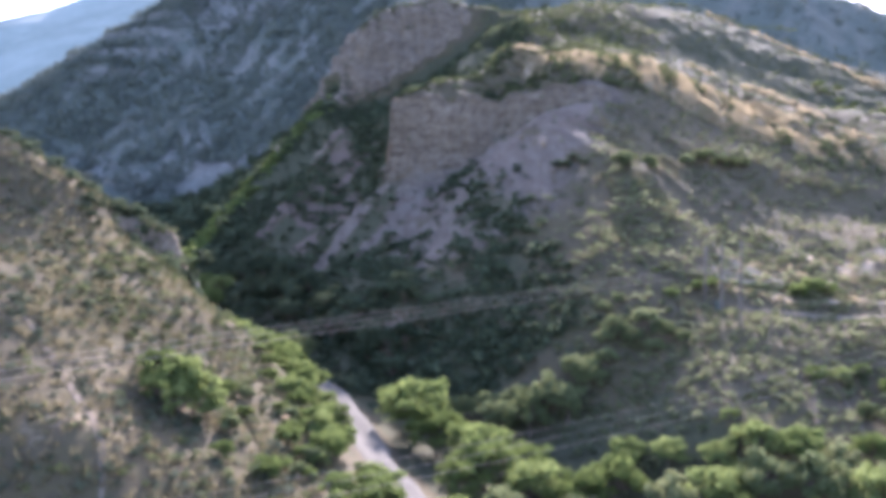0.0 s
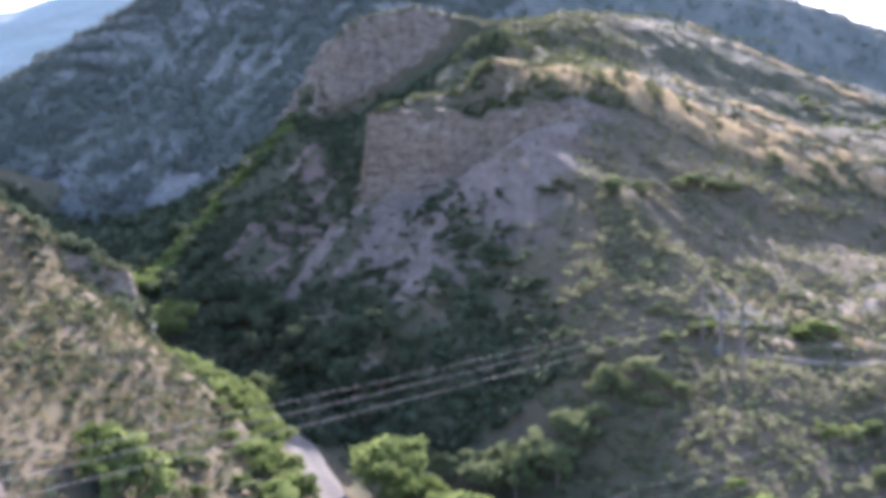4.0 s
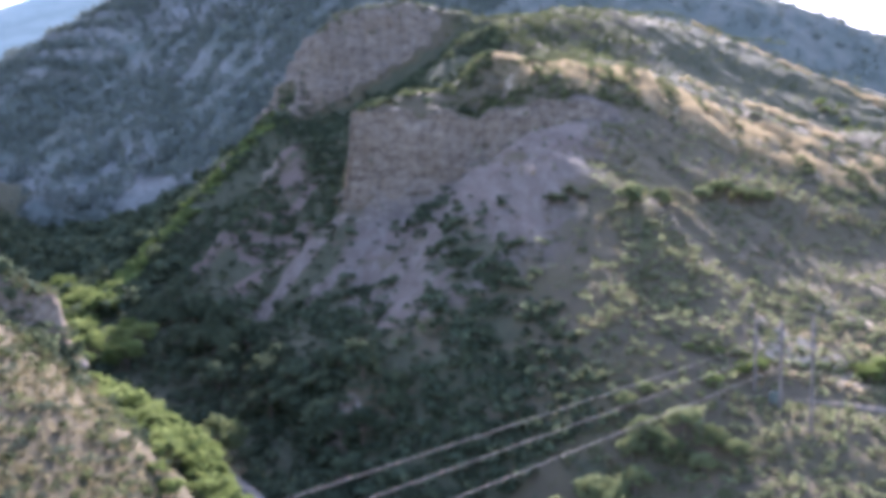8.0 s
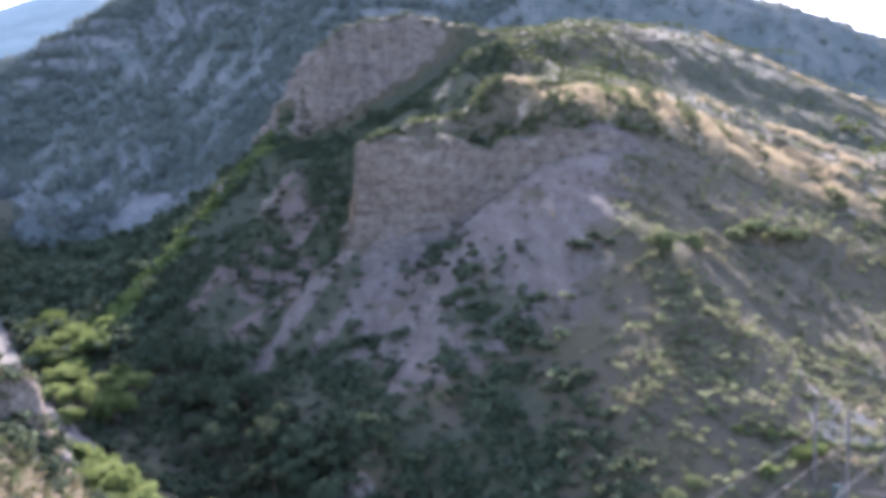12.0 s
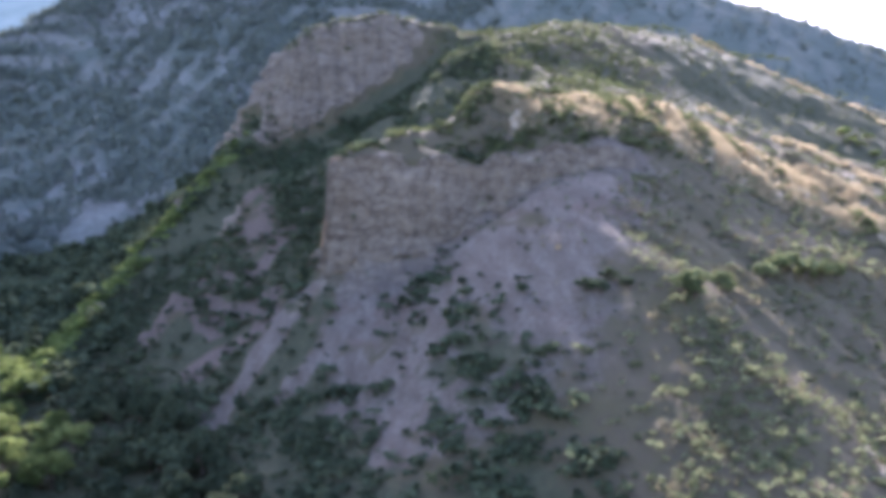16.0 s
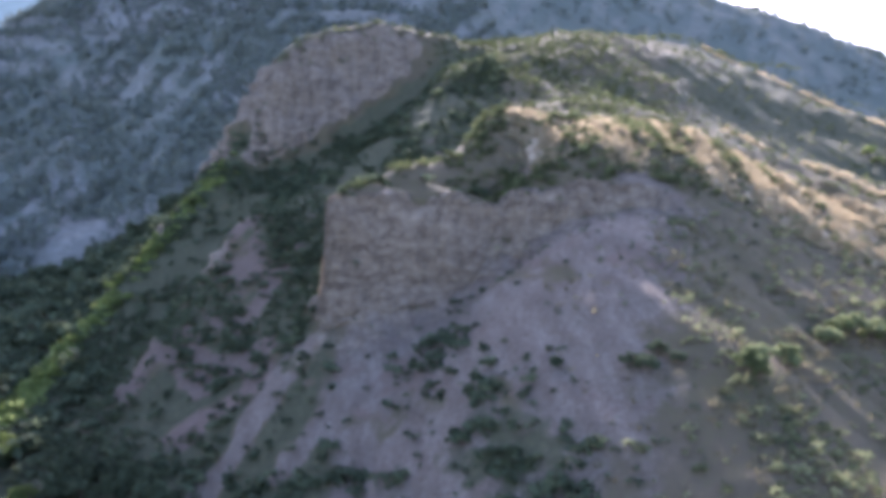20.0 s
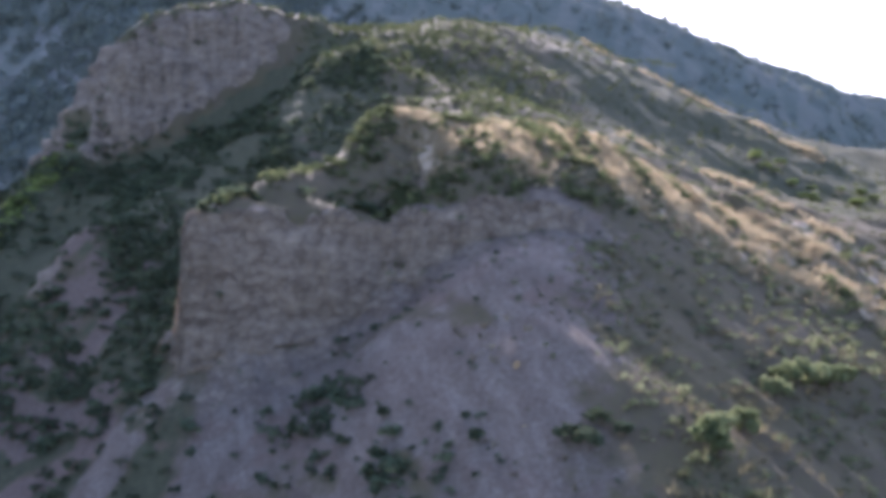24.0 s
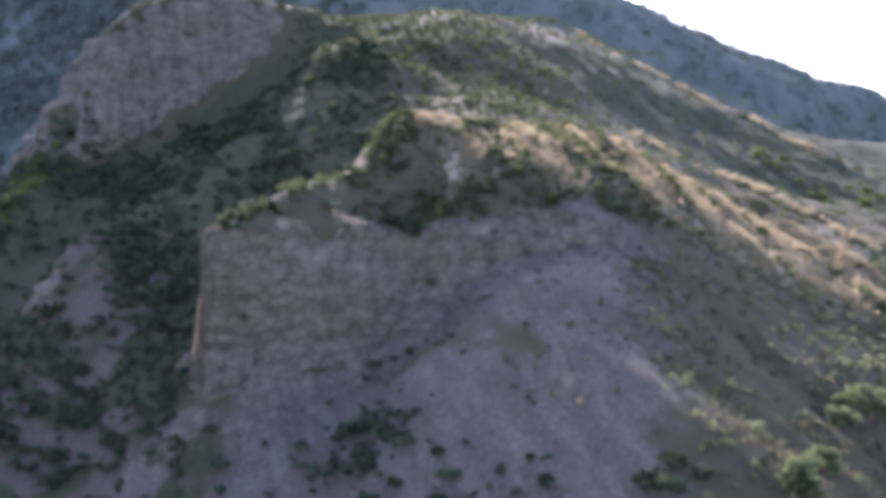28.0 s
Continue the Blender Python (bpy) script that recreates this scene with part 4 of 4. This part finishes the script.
for x, y, s in ((48.5, 120.6, 0.45), (50.5, 121.5, 0.5), (52.5, 122, 0.42), (34, 118.5, 0.35), (36, 119.6, 0.32), (30, 116, 0.3), (29, 89, 0.3), (42, 99.5, 0.4), (45, 100, 0.4), (48, 101.5, 0.35)):
    plant(GREEN_SHRUBS, x, y, s, "green shrub beside the dirt track", "slope shrubs", 0.85, "shrub", "shrub")


for k in range(44):
    plant(PALE_SHRUBS if k % 6 else GREEN_SHRUBS, 29 + 0.62 * k + rnd.uniform(-0.4, 0.4), 121.0 + 0.05 * k + rnd.uniform(-0.4, 0.4), rnd.uniform(0.12, 0.2), "low green shrub in the row above the dirt track", "shrub row", 0.8, "shrub", "shrub")


# ---- low brush, too many to count ----
def bush_proto(seed, leaves, size, radius=0.5):
    rng = np.random.default_rng(seed)
    lobes = [(rng.normal() * 0.22, rng.normal() * 0.22, radius * (0.55 + 0.35 * rng.random()), radius * (0.45 + 0.35 * rng.random()), 0.9) for _ in range(5)]
    return leaf_cloud(rng, lobes, leaves, size, 0.45)


def field(name, protos, x, y, size, material, label, category, sink=0.05):
    """Many low plants as one mesh."""
    rng = np.random.default_rng(len(x))
    z = land(x, y) - sink
    cos, faces, tones, start = [], [], [], 0
    for k in range(len(x)):
        co, fa = protos[rng.integers(len(protos))]
        a, s = rng.random() * 6.28, size[k]
        c, d = math.cos(a) * s, math.sin(a) * s
        p = np.stack([co[:, 0] * c - co[:, 1] * d + x[k], co[:, 0] * d + co[:, 1] * c + y[k], co[:, 2] * s * rng.uniform(0.8, 1.15) + z[k]], -1)
        cos.append(p)
        faces.append(fa + start)
        tones.append(np.full(len(p), rng.random()))
        start += len(p)
    me = raw_mesh(name, np.vstack(cos), np.vstack(faces), material)
    attribute(me, "tone", np.concatenate(tones))
    return tagged(new(name, me), label, category, kind="stuff")


def scatter(rng, count, box, density):
    """Places inside box, thinned by density(x, y)."""
    x, y = rng.uniform(box[0], box[1], count), rng.uniform(box[2], box[3], count)
    keep = rng.random(count) < density(x, y)
    x, y = x[keep], y[keep]
    keep = near_line(x, y, ROAD_PTS) > 3.4
    x, y = x[keep], y[keep]
    keep = near_line(x, y, TRAIL_PTS) > 1.2
    return x[keep], y[keep]


def spread(rng, gap, box, density):
    """Places about a gap apart, as brush keeps its distance, thinned by density(x, y)."""
    x, y = np.meshgrid(np.arange(box[0], box[1], gap), np.arange(box[2], box[3], gap))
    x, y = (k.ravel() + rng.uniform(-0.48, 0.48, k.size) * gap for k in (x, y))
    keep = (rng.random(len(x)) < density(x, y)) & (near_line(x, y, ROAD_PTS) > 3.4) & (near_line(x, y, TRAIL_PTS) > 1.2)
    return x[keep], y[keep]


rng = np.random.default_rng(11)
SAGE = [bush_proto(k, 46, 0.13) for k in range(30, 36)]
SAGE_FAR = [bush_proto(k, 26, 0.2) for k in range(40, 44)]


def clumps(x, y, cell, shift):
    return smooth(-0.35, 0.3, fbm(x / cell, y / cell, shift, 3))


left_x, left_y = spread(rng, 1.25, (-62, -10, 44, 121), lambda x, y: (0.62 + 0.38 * clumps(x, y, 9, 1.5)) * (x < -9.5 - 0.45 * (y - 80)))
left_s, half = 0.55 + 0.75 * rng.random(len(left_x)) ** 1.4, rng.random(len(left_x)) < 0.68
field("sagebrush", SAGE, left_x[half], left_y[half], left_s[half], LEAF_GREY, "grey-green sagebrush over the sunlit dry slope", "sagebrush")
field("slope_scrub", SAGE, left_x[~half], left_y[~half], left_s[~half], LEAF_SCRUB, "olive scrub over the sunlit dry slope", "scrub")
knob_x, knob_y = scatter(rng, 260, (-38, -20, 86, 113), lambda x, y: 0.75 * (x < -12 - 0.45 * (y - 80)))
field("sagebrush", SAGE, knob_x, knob_y, 0.7 + 0.7 * rng.random(len(knob_x)) ** 1.5, LEAF_SCRUB, "olive sagebrush on the slope below the outcrop", "sagebrush")
right_x, right_y = spread(rng, 1.12, (14, 100, 86, 200), lambda x, y: (0.66 + 0.34 * clumps(x, y, 8, 4.5)) * (1 - 0.3 * lines_mask(x, y, [BENCH, [(40, 125, 0), (60, 131, 0), (80, 134, 0)]], 4)) * np.where((y > 150) & (x < 40), 0.12, 1) * np.where((y > 118) & (x < np.interp(y, [113, 127, 137, 149, 160, 190], [15, 20, 26, 28, 31, 34])), 0.22, 1) * np.where((y > 141) & (y < 168) & (x > 38), 0.35, 1) * np.where(y > 168, 0.12 + 0.4 * smooth(38, 62, x), 1))
field("sagebrush", SAGE, right_x, right_y, 0.62 + 0.85 * rng.random(len(right_x)) ** 1.5, LEAF_SAGE, "olive sagebrush over the sunlit bench and slope", "sagebrush")
SPINE, CREST_PTS = resample([(24, 210, 0), (36, 232, 0), (45, 262, 0), (46, 300, 0)], 3), resample(CREST + [(112, 170, 0)], 3)
hill_x, hill_y = spread(rng, 1.25, (10, 190, 203, 360), lambda x, y: (0.45 + 0.55 * clumps(x, y, 12, 6.5)) * np.clip(0.16 + 0.95 * (1 - smooth(7, 24, np.minimum(near_line(x, y, SPINE), 3 + near_line(x, y, resample([(33, 262, 0), (31, 292, 0), (20, 300, 0), (26, 312, 0), (46, 320, 0), (62, 326, 0)], 3))))) + 0.6 * (1 - smooth(3, 9, near_line(x, y, CREST_PTS))), 0, 1))
field("hillside_brush", SAGE_FAR, hill_x, hill_y, 0.6 + 0.9 * rng.random(len(hill_x)) ** 2, LEAF_SCRUB, "olive brush over the upper hillside", "brush")
# flank scrub: real brush, its shade also put into the darker leaf colour
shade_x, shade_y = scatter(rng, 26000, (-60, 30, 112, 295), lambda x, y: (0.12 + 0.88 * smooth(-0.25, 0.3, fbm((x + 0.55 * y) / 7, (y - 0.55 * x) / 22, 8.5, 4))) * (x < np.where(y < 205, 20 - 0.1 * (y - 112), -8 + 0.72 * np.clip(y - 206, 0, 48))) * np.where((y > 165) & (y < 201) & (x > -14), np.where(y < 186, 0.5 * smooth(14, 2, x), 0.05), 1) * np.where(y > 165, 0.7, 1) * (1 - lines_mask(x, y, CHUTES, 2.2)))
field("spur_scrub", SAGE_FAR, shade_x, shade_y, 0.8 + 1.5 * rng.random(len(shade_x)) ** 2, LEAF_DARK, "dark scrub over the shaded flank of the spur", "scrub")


tuft_x, tuft_y = scatter(rng, 1500, (20, 50, 142, 190), lambda x, y: 0.8 * (1 - smooth(1.5, 6, near_line(x, y, resample([(36, 188, 0), (32, 172, 0), (30, 158, 0), (33, 144, 0)], 2)))))
field("dry_tufts", SAGE, tuft_x, tuft_y, 0.35 + 0.75 * rng.random(len(tuft_x)) ** 2, LEAF_SAGE, "olive tufts along the sunlit edge of the scree", "tufts")
dot_x, dot_y = spread(rng, 1.9, (-11, 48, 146, 196), lambda x, y: 0.1 + 0.45 * clumps(x, y, 6, 7.7))
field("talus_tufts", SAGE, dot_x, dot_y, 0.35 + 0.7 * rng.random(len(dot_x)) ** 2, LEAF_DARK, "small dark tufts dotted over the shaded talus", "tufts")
BROW_PTS = resample(SPUR_SKY + CREST[:4], 1.5)
brow_x, brow_y = scatter(rng, 7500, (-12, 75, 196, 226), lambda x, y: np.clip(0.55 * clumps(x, y, 3, 5.5) * (1 - smooth(0.8, 4.2, near_line(x, y, BROW_PTS))) + 0.5 * (1 - smooth(1.2, 5.5, near_line(x, y - 3.0, resample(CLIFF_BROW[4:], 1.5)))) * clumps(x, y, 4, 2.5), 0, 1))
field("brow_brush", SAGE, brow_x, brow_y, 0.75 + 1.1 * rng.random(len(brow_x)) ** 2, LEAF_SCRUB, "sunlit brush along the cliff brow", "brush")


def grass_proto(seed, blades, height):
    """A tuft of upright cured blades."""
    r = np.random.default_rng(seed)
    root = r.normal(size=(blades, 3)) * (0.16, 0.16, 0)
    tip = root * 1.6 + r.normal(size=(blades, 3)) * (0.1, 0.1, 0.05) + np.stack([np.zeros(blades), np.zeros(blades), height * (0.7 + 0.6 * r.random(blades))], -1)
    a = r.random(blades) * 6.28
    side = np.stack([np.cos(a), np.sin(a), np.zeros(blades)], -1) * 0.05
    co = np.stack([root - side, root + side, tip + side * 0.4, tip - side * 0.4], 1).reshape(-1, 3)
    return co, np.arange(blades * 4).reshape(-1, 4)


GRASS = [grass_proto(k, 16, 0.42) for k in range(60, 66)]
STRAW = [grass_proto(k, 9, 0.34) for k in range(70, 76)]


def front_grass(x, y):
    ribs = smooth(0.1, -0.2, vnoise((x - 0.12 * (y - 210)) / 2.9, y / 22, 9.3)) * 0.9 + 0.1
    up = np.interp(x, [13, 30, 45, 60, 90], [204, 199, 196, 190, 176])
    top = np.interp(x, [13, 26, 47, 66, 86, 100], [220, 222, 230, 223, 206, 192])
    return ribs * smooth(0, 5, y - up) * smooth(3, 0, y - top) * smooth(12, 17, x) * smooth(100, 88, x) * (0.35 + 0.65 * smooth(-0.3, 0.3, fbm(x / 5, y / 8, 4.8)))


grass_x, grass_y = scatter(rng, 34000, (12, 100, 176, 234), front_grass)
field("cured_grass", GRASS, grass_x, grass_y, 0.8 + 0.9 * rng.random(len(grass_x)), LEAF_DRY, "pale cured grass on the sunlit ribs below the crest", "grass", 0.03)
straw_x, straw_y = scatter(rng, 8000, (-62, -10, 44, 121), lambda x, y: (0.25 + 0.75 * clumps(x, y, 6, 7.1)) * (x < -9 - 0.45 * (y - 80)))
field("straw_grass", STRAW, straw_x, straw_y, 0.8 + 0.8 * rng.random(len(straw_x)), LEAF_STRAW, "straw-coloured grass between the sagebrush on the slope", "grass", 0.03)
nose_x, nose_y = scatter(rng, 7000, (14, 80, 100, 192), lambda x, y: 0.08 + 0.9 * (1 - smooth(1.5, 6.5, near_line(x, y, resample(NOSE + [(33, 172, 0), (36, 188, 0)], 2)))) * clumps(x, y, 4, 1.9))
field("straw_grass", STRAW, nose_x, nose_y, 0.8 + 0.9 * rng.random(len(nose_x)), LEAF_STRAW, "straw-coloured grass tufts along the sunlit nose", "grass", 0.03)
clump_x, clump_y = scatter(rng, 5200, (12, 104, 172, 236), lambda x, y: smooth(-0.05, 0.25, vnoise((x - 0.12 * (y - 210)) / 2.9, y / 22, 9.3)) * smooth(0, 4, y - np.interp(x, [13, 30, 45, 60, 90], [203, 197, 193, 187, 172])) * smooth(6, 0, y - np.interp(x, [13, 26, 47, 66, 86, 100], [220, 222, 230, 223, 206, 192])) * (0.3 + 0.7 * clumps(x, y, 4, 6.1)))
field("rib_clumps", SAGE, clump_x, clump_y, 0.7 + 1.1 * rng.random(len(clump_x)) ** 2, LEAF_SCRUB, "olive brush in the gullies below the crest", "brush")
bank_x, bank_y = scatter(rng, 5000, (34, 96, 112, 136), lambda x, y: (0.9 * lines_mask(x, y, [BENCH], 2.2) + 0.35 * lines_mask(x, y, [[(38, 124, 0), (60, 130, 0), (80, 133, 0)]], 6)) * smooth(-0.3, 0.2, fbm(x / 5, y / 5, 6.2)))
field("cured_grass", GRASS, bank_x, bank_y, 0.5 + 0.6 * rng.random(len(bank_x)), LEAF_DRY, "pale cured grass on the sunlit sandy bank", "grass", 0.03)
top_x, top_y = scatter(rng, 12000, (-32, 150, 288, 378), lambda x, y: 0.85 * (1 - smooth(1.0, 5.0, near_line(x, y + 0.6, resample(UPPER_CREST[:12], 2)))) * np.where(x > 40, clumps(x, y, 7, 2.2), 1))
field("brow_brush", SAGE_FAR, top_x, top_y, 0.7 + 0.9 * rng.random(len(top_x)) ** 2, LEAF_SCRUB, "sunlit green brush along the top of the upper cliff", "brush")
knoll_x, knoll_y = scatter(rng, 1200, (20, 48, 262, 328), lambda x, y: 0.75 * (1 - smooth(5, 11, near_line(x, y, resample([(33, 266, 0), (31, 290, 0), (29, 306, 0), (38, 322, 0)], 3)))) * (0.3 + 0.7 * clumps(x, y, 5, 3.7)))
field("hillside_brush", SAGE_FAR, knoll_x, knoll_y, 0.6 + 0.9 * rng.random(len(knoll_x)) ** 2, LEAF_SCRUB, "olive brush over the top of the hillside spine", "brush")
ridge_x, ridge_y = scatter(rng, 16000, (60, 145, 205, 352), lambda x, y: (1 - smooth(0.6, 3.4, np.minimum(near_line(x, y, resample(RIDGE_R, 2)), near_line(x, y, resample(RIDGE_S, 2))))) * smooth(-0.4, 0.2, fbm(x / 6, y / 6, 1.3)))
field("cured_grass", GRASS, ridge_x, ridge_y, 1.0 + 1.2 * rng.random(len(ridge_x)), LEAF_DRY, "pale cured grass along the sunlit side ridges", "grass", 0.03)
rib_x, rib_y = scatter(rng, 6000, (-72, -28, 212, 285), lambda x, y: 1.0 * clumps(x, y, 4, 1.1) * (1 - smooth(1.5, 6.5, near_line(x + 2.4, y, resample(RIB, 2)))))
field("rib_brush", SAGE_FAR, rib_x, rib_y, (1.3 + 1.6 * rng.random(len(rib_x)) ** 2) * (1 - 0.45 * smooth(236, 258, rib_y)), LEAF_YELLOW, "green oak brush along the sunlit rib", "brush")

deep_x, deep_y = scatter(rng, 2600, (-150, -52, 205, 350), lambda x, y: (0.35 + 0.65 * clumps(x, y, 12, 3.4)) * smooth(5, 9, near_line(x, y, resample(RIB, 2))))
field("canyon_woods", SAGE_FAR, deep_x, deep_y, 2.5 + 3.5 * rng.random(len(deep_x)), LEAF_DARK, "dark woods filling the canyon bottom", "woods", 0.3)


def far_height(x, y):
    u, v = np.interp(x, fx, np.arange(len(fx))), np.interp(y, fy, np.arange(len(fy)))
    i, j = np.clip(u.astype(int), 0, len(fx) - 2), np.clip(v.astype(int), 0, len(fy) - 2)
    a, b = u - i, v - j
    return (FZ[j, i] * (1 - a) + FZ[j, i + 1] * a) * (1 - b) + (FZ[j + 1, i] * (1 - a) + FZ[j + 1, i + 1] * a) * b


def far_woods(name, count, box, label):
    """Small far conifers and oaks as one mesh of leafy clumps."""
    x, y = rng.uniform(box[0], box[1], count), rng.uniform(box[2], box[3], count)
    keep = smooth(-0.5, 0.1, fbm((x - 0.5 * y) / 6, (y + 0.5 * x) / 26, 1.9, 4) + 0.35 * fbm(x / 40, y / 40, 3.3)) > rng.random(count) * 0.95
    x, y = x[keep], y[keep]
    z = far_height(x, y)
    n = 9
    lean = rng.normal(size=(len(x), n, 3)) * np.array([1.0, 1.0, 1.3])
    centre = np.stack([x, y, z + 2.0], -1)[:, None] + lean
    a = rng.normal(size=(len(x), n, 3))
    a /= np.linalg.norm(a, axis=2)[..., None]
    b = np.cross(a, rng.normal(size=(len(x), n, 3)))
    b /= np.linalg.norm(b, axis=2)[..., None]
    s = rng.uniform(0.45, 1.0, (len(x), n, 1))
    co = np.stack([centre - a * s, centre - b * s, centre + a * s, centre + b * s], 2).reshape(-1, 3)
    me = raw_mesh(name, co, np.arange(len(co)).reshape(-1, 4), LEAF_HAZED)
    attribute(me, "tone", np.repeat(rng.random(len(x)), n * 4))
    return tagged(new(name, me), label, "woods", kind="stuff")


far_woods("far_woods", 17000, (-300, 60, 345, 640), "hazy scattered woods over the far mountainside")
far_woods("far_woods", 2600, (60, 620, 470, 706), "hazy scattered woods over the far ridge")

# ---- power line ----
def lathe(name, profile, material, sides=12):
    co, faces = [], []
    for r, z in profile:
        co.extend((r * math.cos(a), r * math.sin(a), z) for a in np.arange(sides) / sides * 2 * math.pi)
    for k in range(len(profile) - 1):
        for j in range(sides):
            i = (j + 1) % sides
            faces.append((k * sides + j, k * sides + i, (k + 1) * sides + i, (k + 1) * sides + j))
    return raw_mesh(name, co, faces, material, True)


def box_mesh(name, size, material, bevel=0.02):
    bm = bmesh.new()
    bmesh.ops.create_cube(bm, size=1.0)
    bmesh.ops.scale(bm, vec=size, verts=bm.verts)
    bmesh.ops.bevel(bm, geom=bm.edges[:], offset=bevel, segments=1, affect="EDGES")
    me = bpy.data.meshes.new(name)
    bm.to_mesh(me)
    bm.free()
    me.materials.append(material)
    return me


POLE_H = 10.4
pole = new("utility_pole")
for nm, me, off in (("shaft", lathe("shaft", [(0.19, -1.0), (0.185, 0.0), (0.165, 5.0), (0.14, POLE_H), (0.05, POLE_H + 0.06)], WOOD), (0, 0, 0)),
                    ("crossarm", box_mesh("crossarm", (1.5, 0.12, 0.14), WOOD), (0, -0.2, POLE_H - 0.6)),
                    ("insulator", lathe("insulator", [(0.0, 0.0), (0.07, 0.0), (0.11, 0.06), (0.06, 0.1), (0.1, 0.16), (0.05, 0.22), (0.03, 0.3), (0.0, 0.31)], GLAZE), (0, 0, POLE_H + 0.05))):
    p = new(nm, me)
    p.parent, p.location = pole, off
POLES = [(36.2, 107.8), (35.3, 112.4), (34.6, 117.0)]
tops = []
for k, (x, y) in enumerate(POLES):
    z = float(land(np.array([x]), np.array([y]))[0])
    stand = pose(x, y, z, 0, 0, 40) @ Matrix.Diagonal((1, 1, (1.0, 0.86, 0.7)[k], 1))
    ob = pole if k == 0 else copy_thing(pole, stand)
    ob.matrix_basis = stand
    tagged(ob, "weathered wooden utility pole on the sagebrush slope", "utility pole", "utility poles")
    tops.append(Vector((x, y, 19.0 - 0.15 * k)))


def wire(a, b, sag, r, label):
    a, b = Vector(a), Vector(b)
    co, faces, n = [], [], 60
    side = (b - a).cross(Vector((0, 0, 1))).normalized()
    for k in range(n + 1):
        t = k / n
        p = a.lerp(b, t) - Vector((0, 0, sag * 4 * t * (1 - t)))
        for j in range(6):
            g = j / 6 * 2 * math.pi
            co.append(tuple(p + side * (r * math.cos(g)) + Vector((0, 0, r * math.sin(g)))))
    for k in range(n):
        for j in range(6):
            i = (j + 1) % 6
            faces.append((k * 6 + j, k * 6 + i, k * 6 + 6 + i, k * 6 + 6 + j))
    return tagged(new("power_line", raw_mesh("power_line", co, faces, WIRE, True)), label, "power line", "power lines")


for k, top in enumerate(tops):
    wire(top - Vector((0.15, 0.15, 0)), (-75 - 1.6 * k, -14 + 2.4 * k, 16.0), 0.5, 0.018, "bright power line strung from the poles over the creek")
for k in range(3):
    wire((95 + 1.2 * k, 124 - 2.2 * k, 20), (-70 + 1.2 * k, 26 - 2.2 * k, 9), 6.6, 0.014, "thin power line hanging low over the creek trees")

shrub_belt = [(112 + rnd.uniform(0, 22), 250 + rnd.uniform(-4, 28)) for k in range(16)]
for x, y in shrub_belt:
    plant(GREEN_SHRUBS, x, y, rnd.uniform(0.28, 0.5), "green shrub in the hillside gully", "gully shrubs", 0.8, "shrub", "shrub")

for src in GREEN_TREES + DARK_TREES + PALE_TREES + GREEN_SHRUBS + DARK_SHRUBS + PALE_SHRUBS + YELLOW_SHRUBS:
    for ob in (*src.children, src):
        bpy.data.objects.remove(ob)


# ---- small things ----
def rock_mesh(seed, size):
    rr = np.random.default_rng(seed)
    bm = bmesh.new()
    bmesh.ops.create_icosphere(bm, subdivisions=3, radius=1.0)
    for v in bm.verts:
        p = np.array(v.co)
        k = 1 + 0.28 * float(fbm(np.array([p[0] * 1.3 + seed]), np.array([p[1] * 1.3]), np.array([p[2] * 1.3]))[0])
        v.co = Vector((p[0] * size[0] * k, p[1] * size[1] * k, p[2] * size[2] * k))
    me = bpy.data.meshes.new("boulder")
    bm.to_mesh(me)
    bm.free()
    me.materials.append(STONE)
    return me


ROCKS = [rock_mesh(k, s) for k, s in ((1, (0.7, 0.5, 0.42)), (2, (0.5, 0.6, 0.4)), (3, (0.9, 0.65, 0.55)))]
for k, (x, y, s) in enumerate(((-1.2, 81.5, 0.9), (-0.4, 83.2, 0.6), (-1.8, 79.6, 0.5), (-34.9, 116.5, 1.1), (-36.6, 114.8, 0.8), (-33.6, 119.4, 1.2), (-33.8, 114.2, 0.6))):
    ob = new("boulder", ROCKS[k % 3])
    ob.matrix_basis = spot(x, y, 1.7 * k, s, 0.12)
    tagged(ob, "pale boulder lying beside the road" if k < 3 else "brown boulder below the rock outcrop", "boulder", "boulders")

PAINT = plain_material("pale_green_enamel", [(0.3, (0.1, 0.115, 0.09)), (0.7, (0.135, 0.15, 0.12))], 6.0, 0.85, bump=0.05)
box_ob = new("utility_cabinet")
box_ob.matrix_basis = spot(35.8, 115.0, 0.5, 1.0)
for nm, size, off in (("base", (0.95, 0.75, 0.16), (0, 0, 0.05)), ("body", (0.85, 0.65, 1.05), (0, 0, 0.655)), ("lid", (0.93, 0.73, 0.08), (0, 0, 1.22)), ("door", (0.74, 0.03, 0.88), (0, -0.34, 0.64))):
    pt = new(nm, box_mesh(nm, size, STONE if nm == "base" else PAINT))
    pt.parent, pt.location = box_ob, off
tagged(box_ob, "pale green metal utility cabinet beside the poles", "utility cabinet")
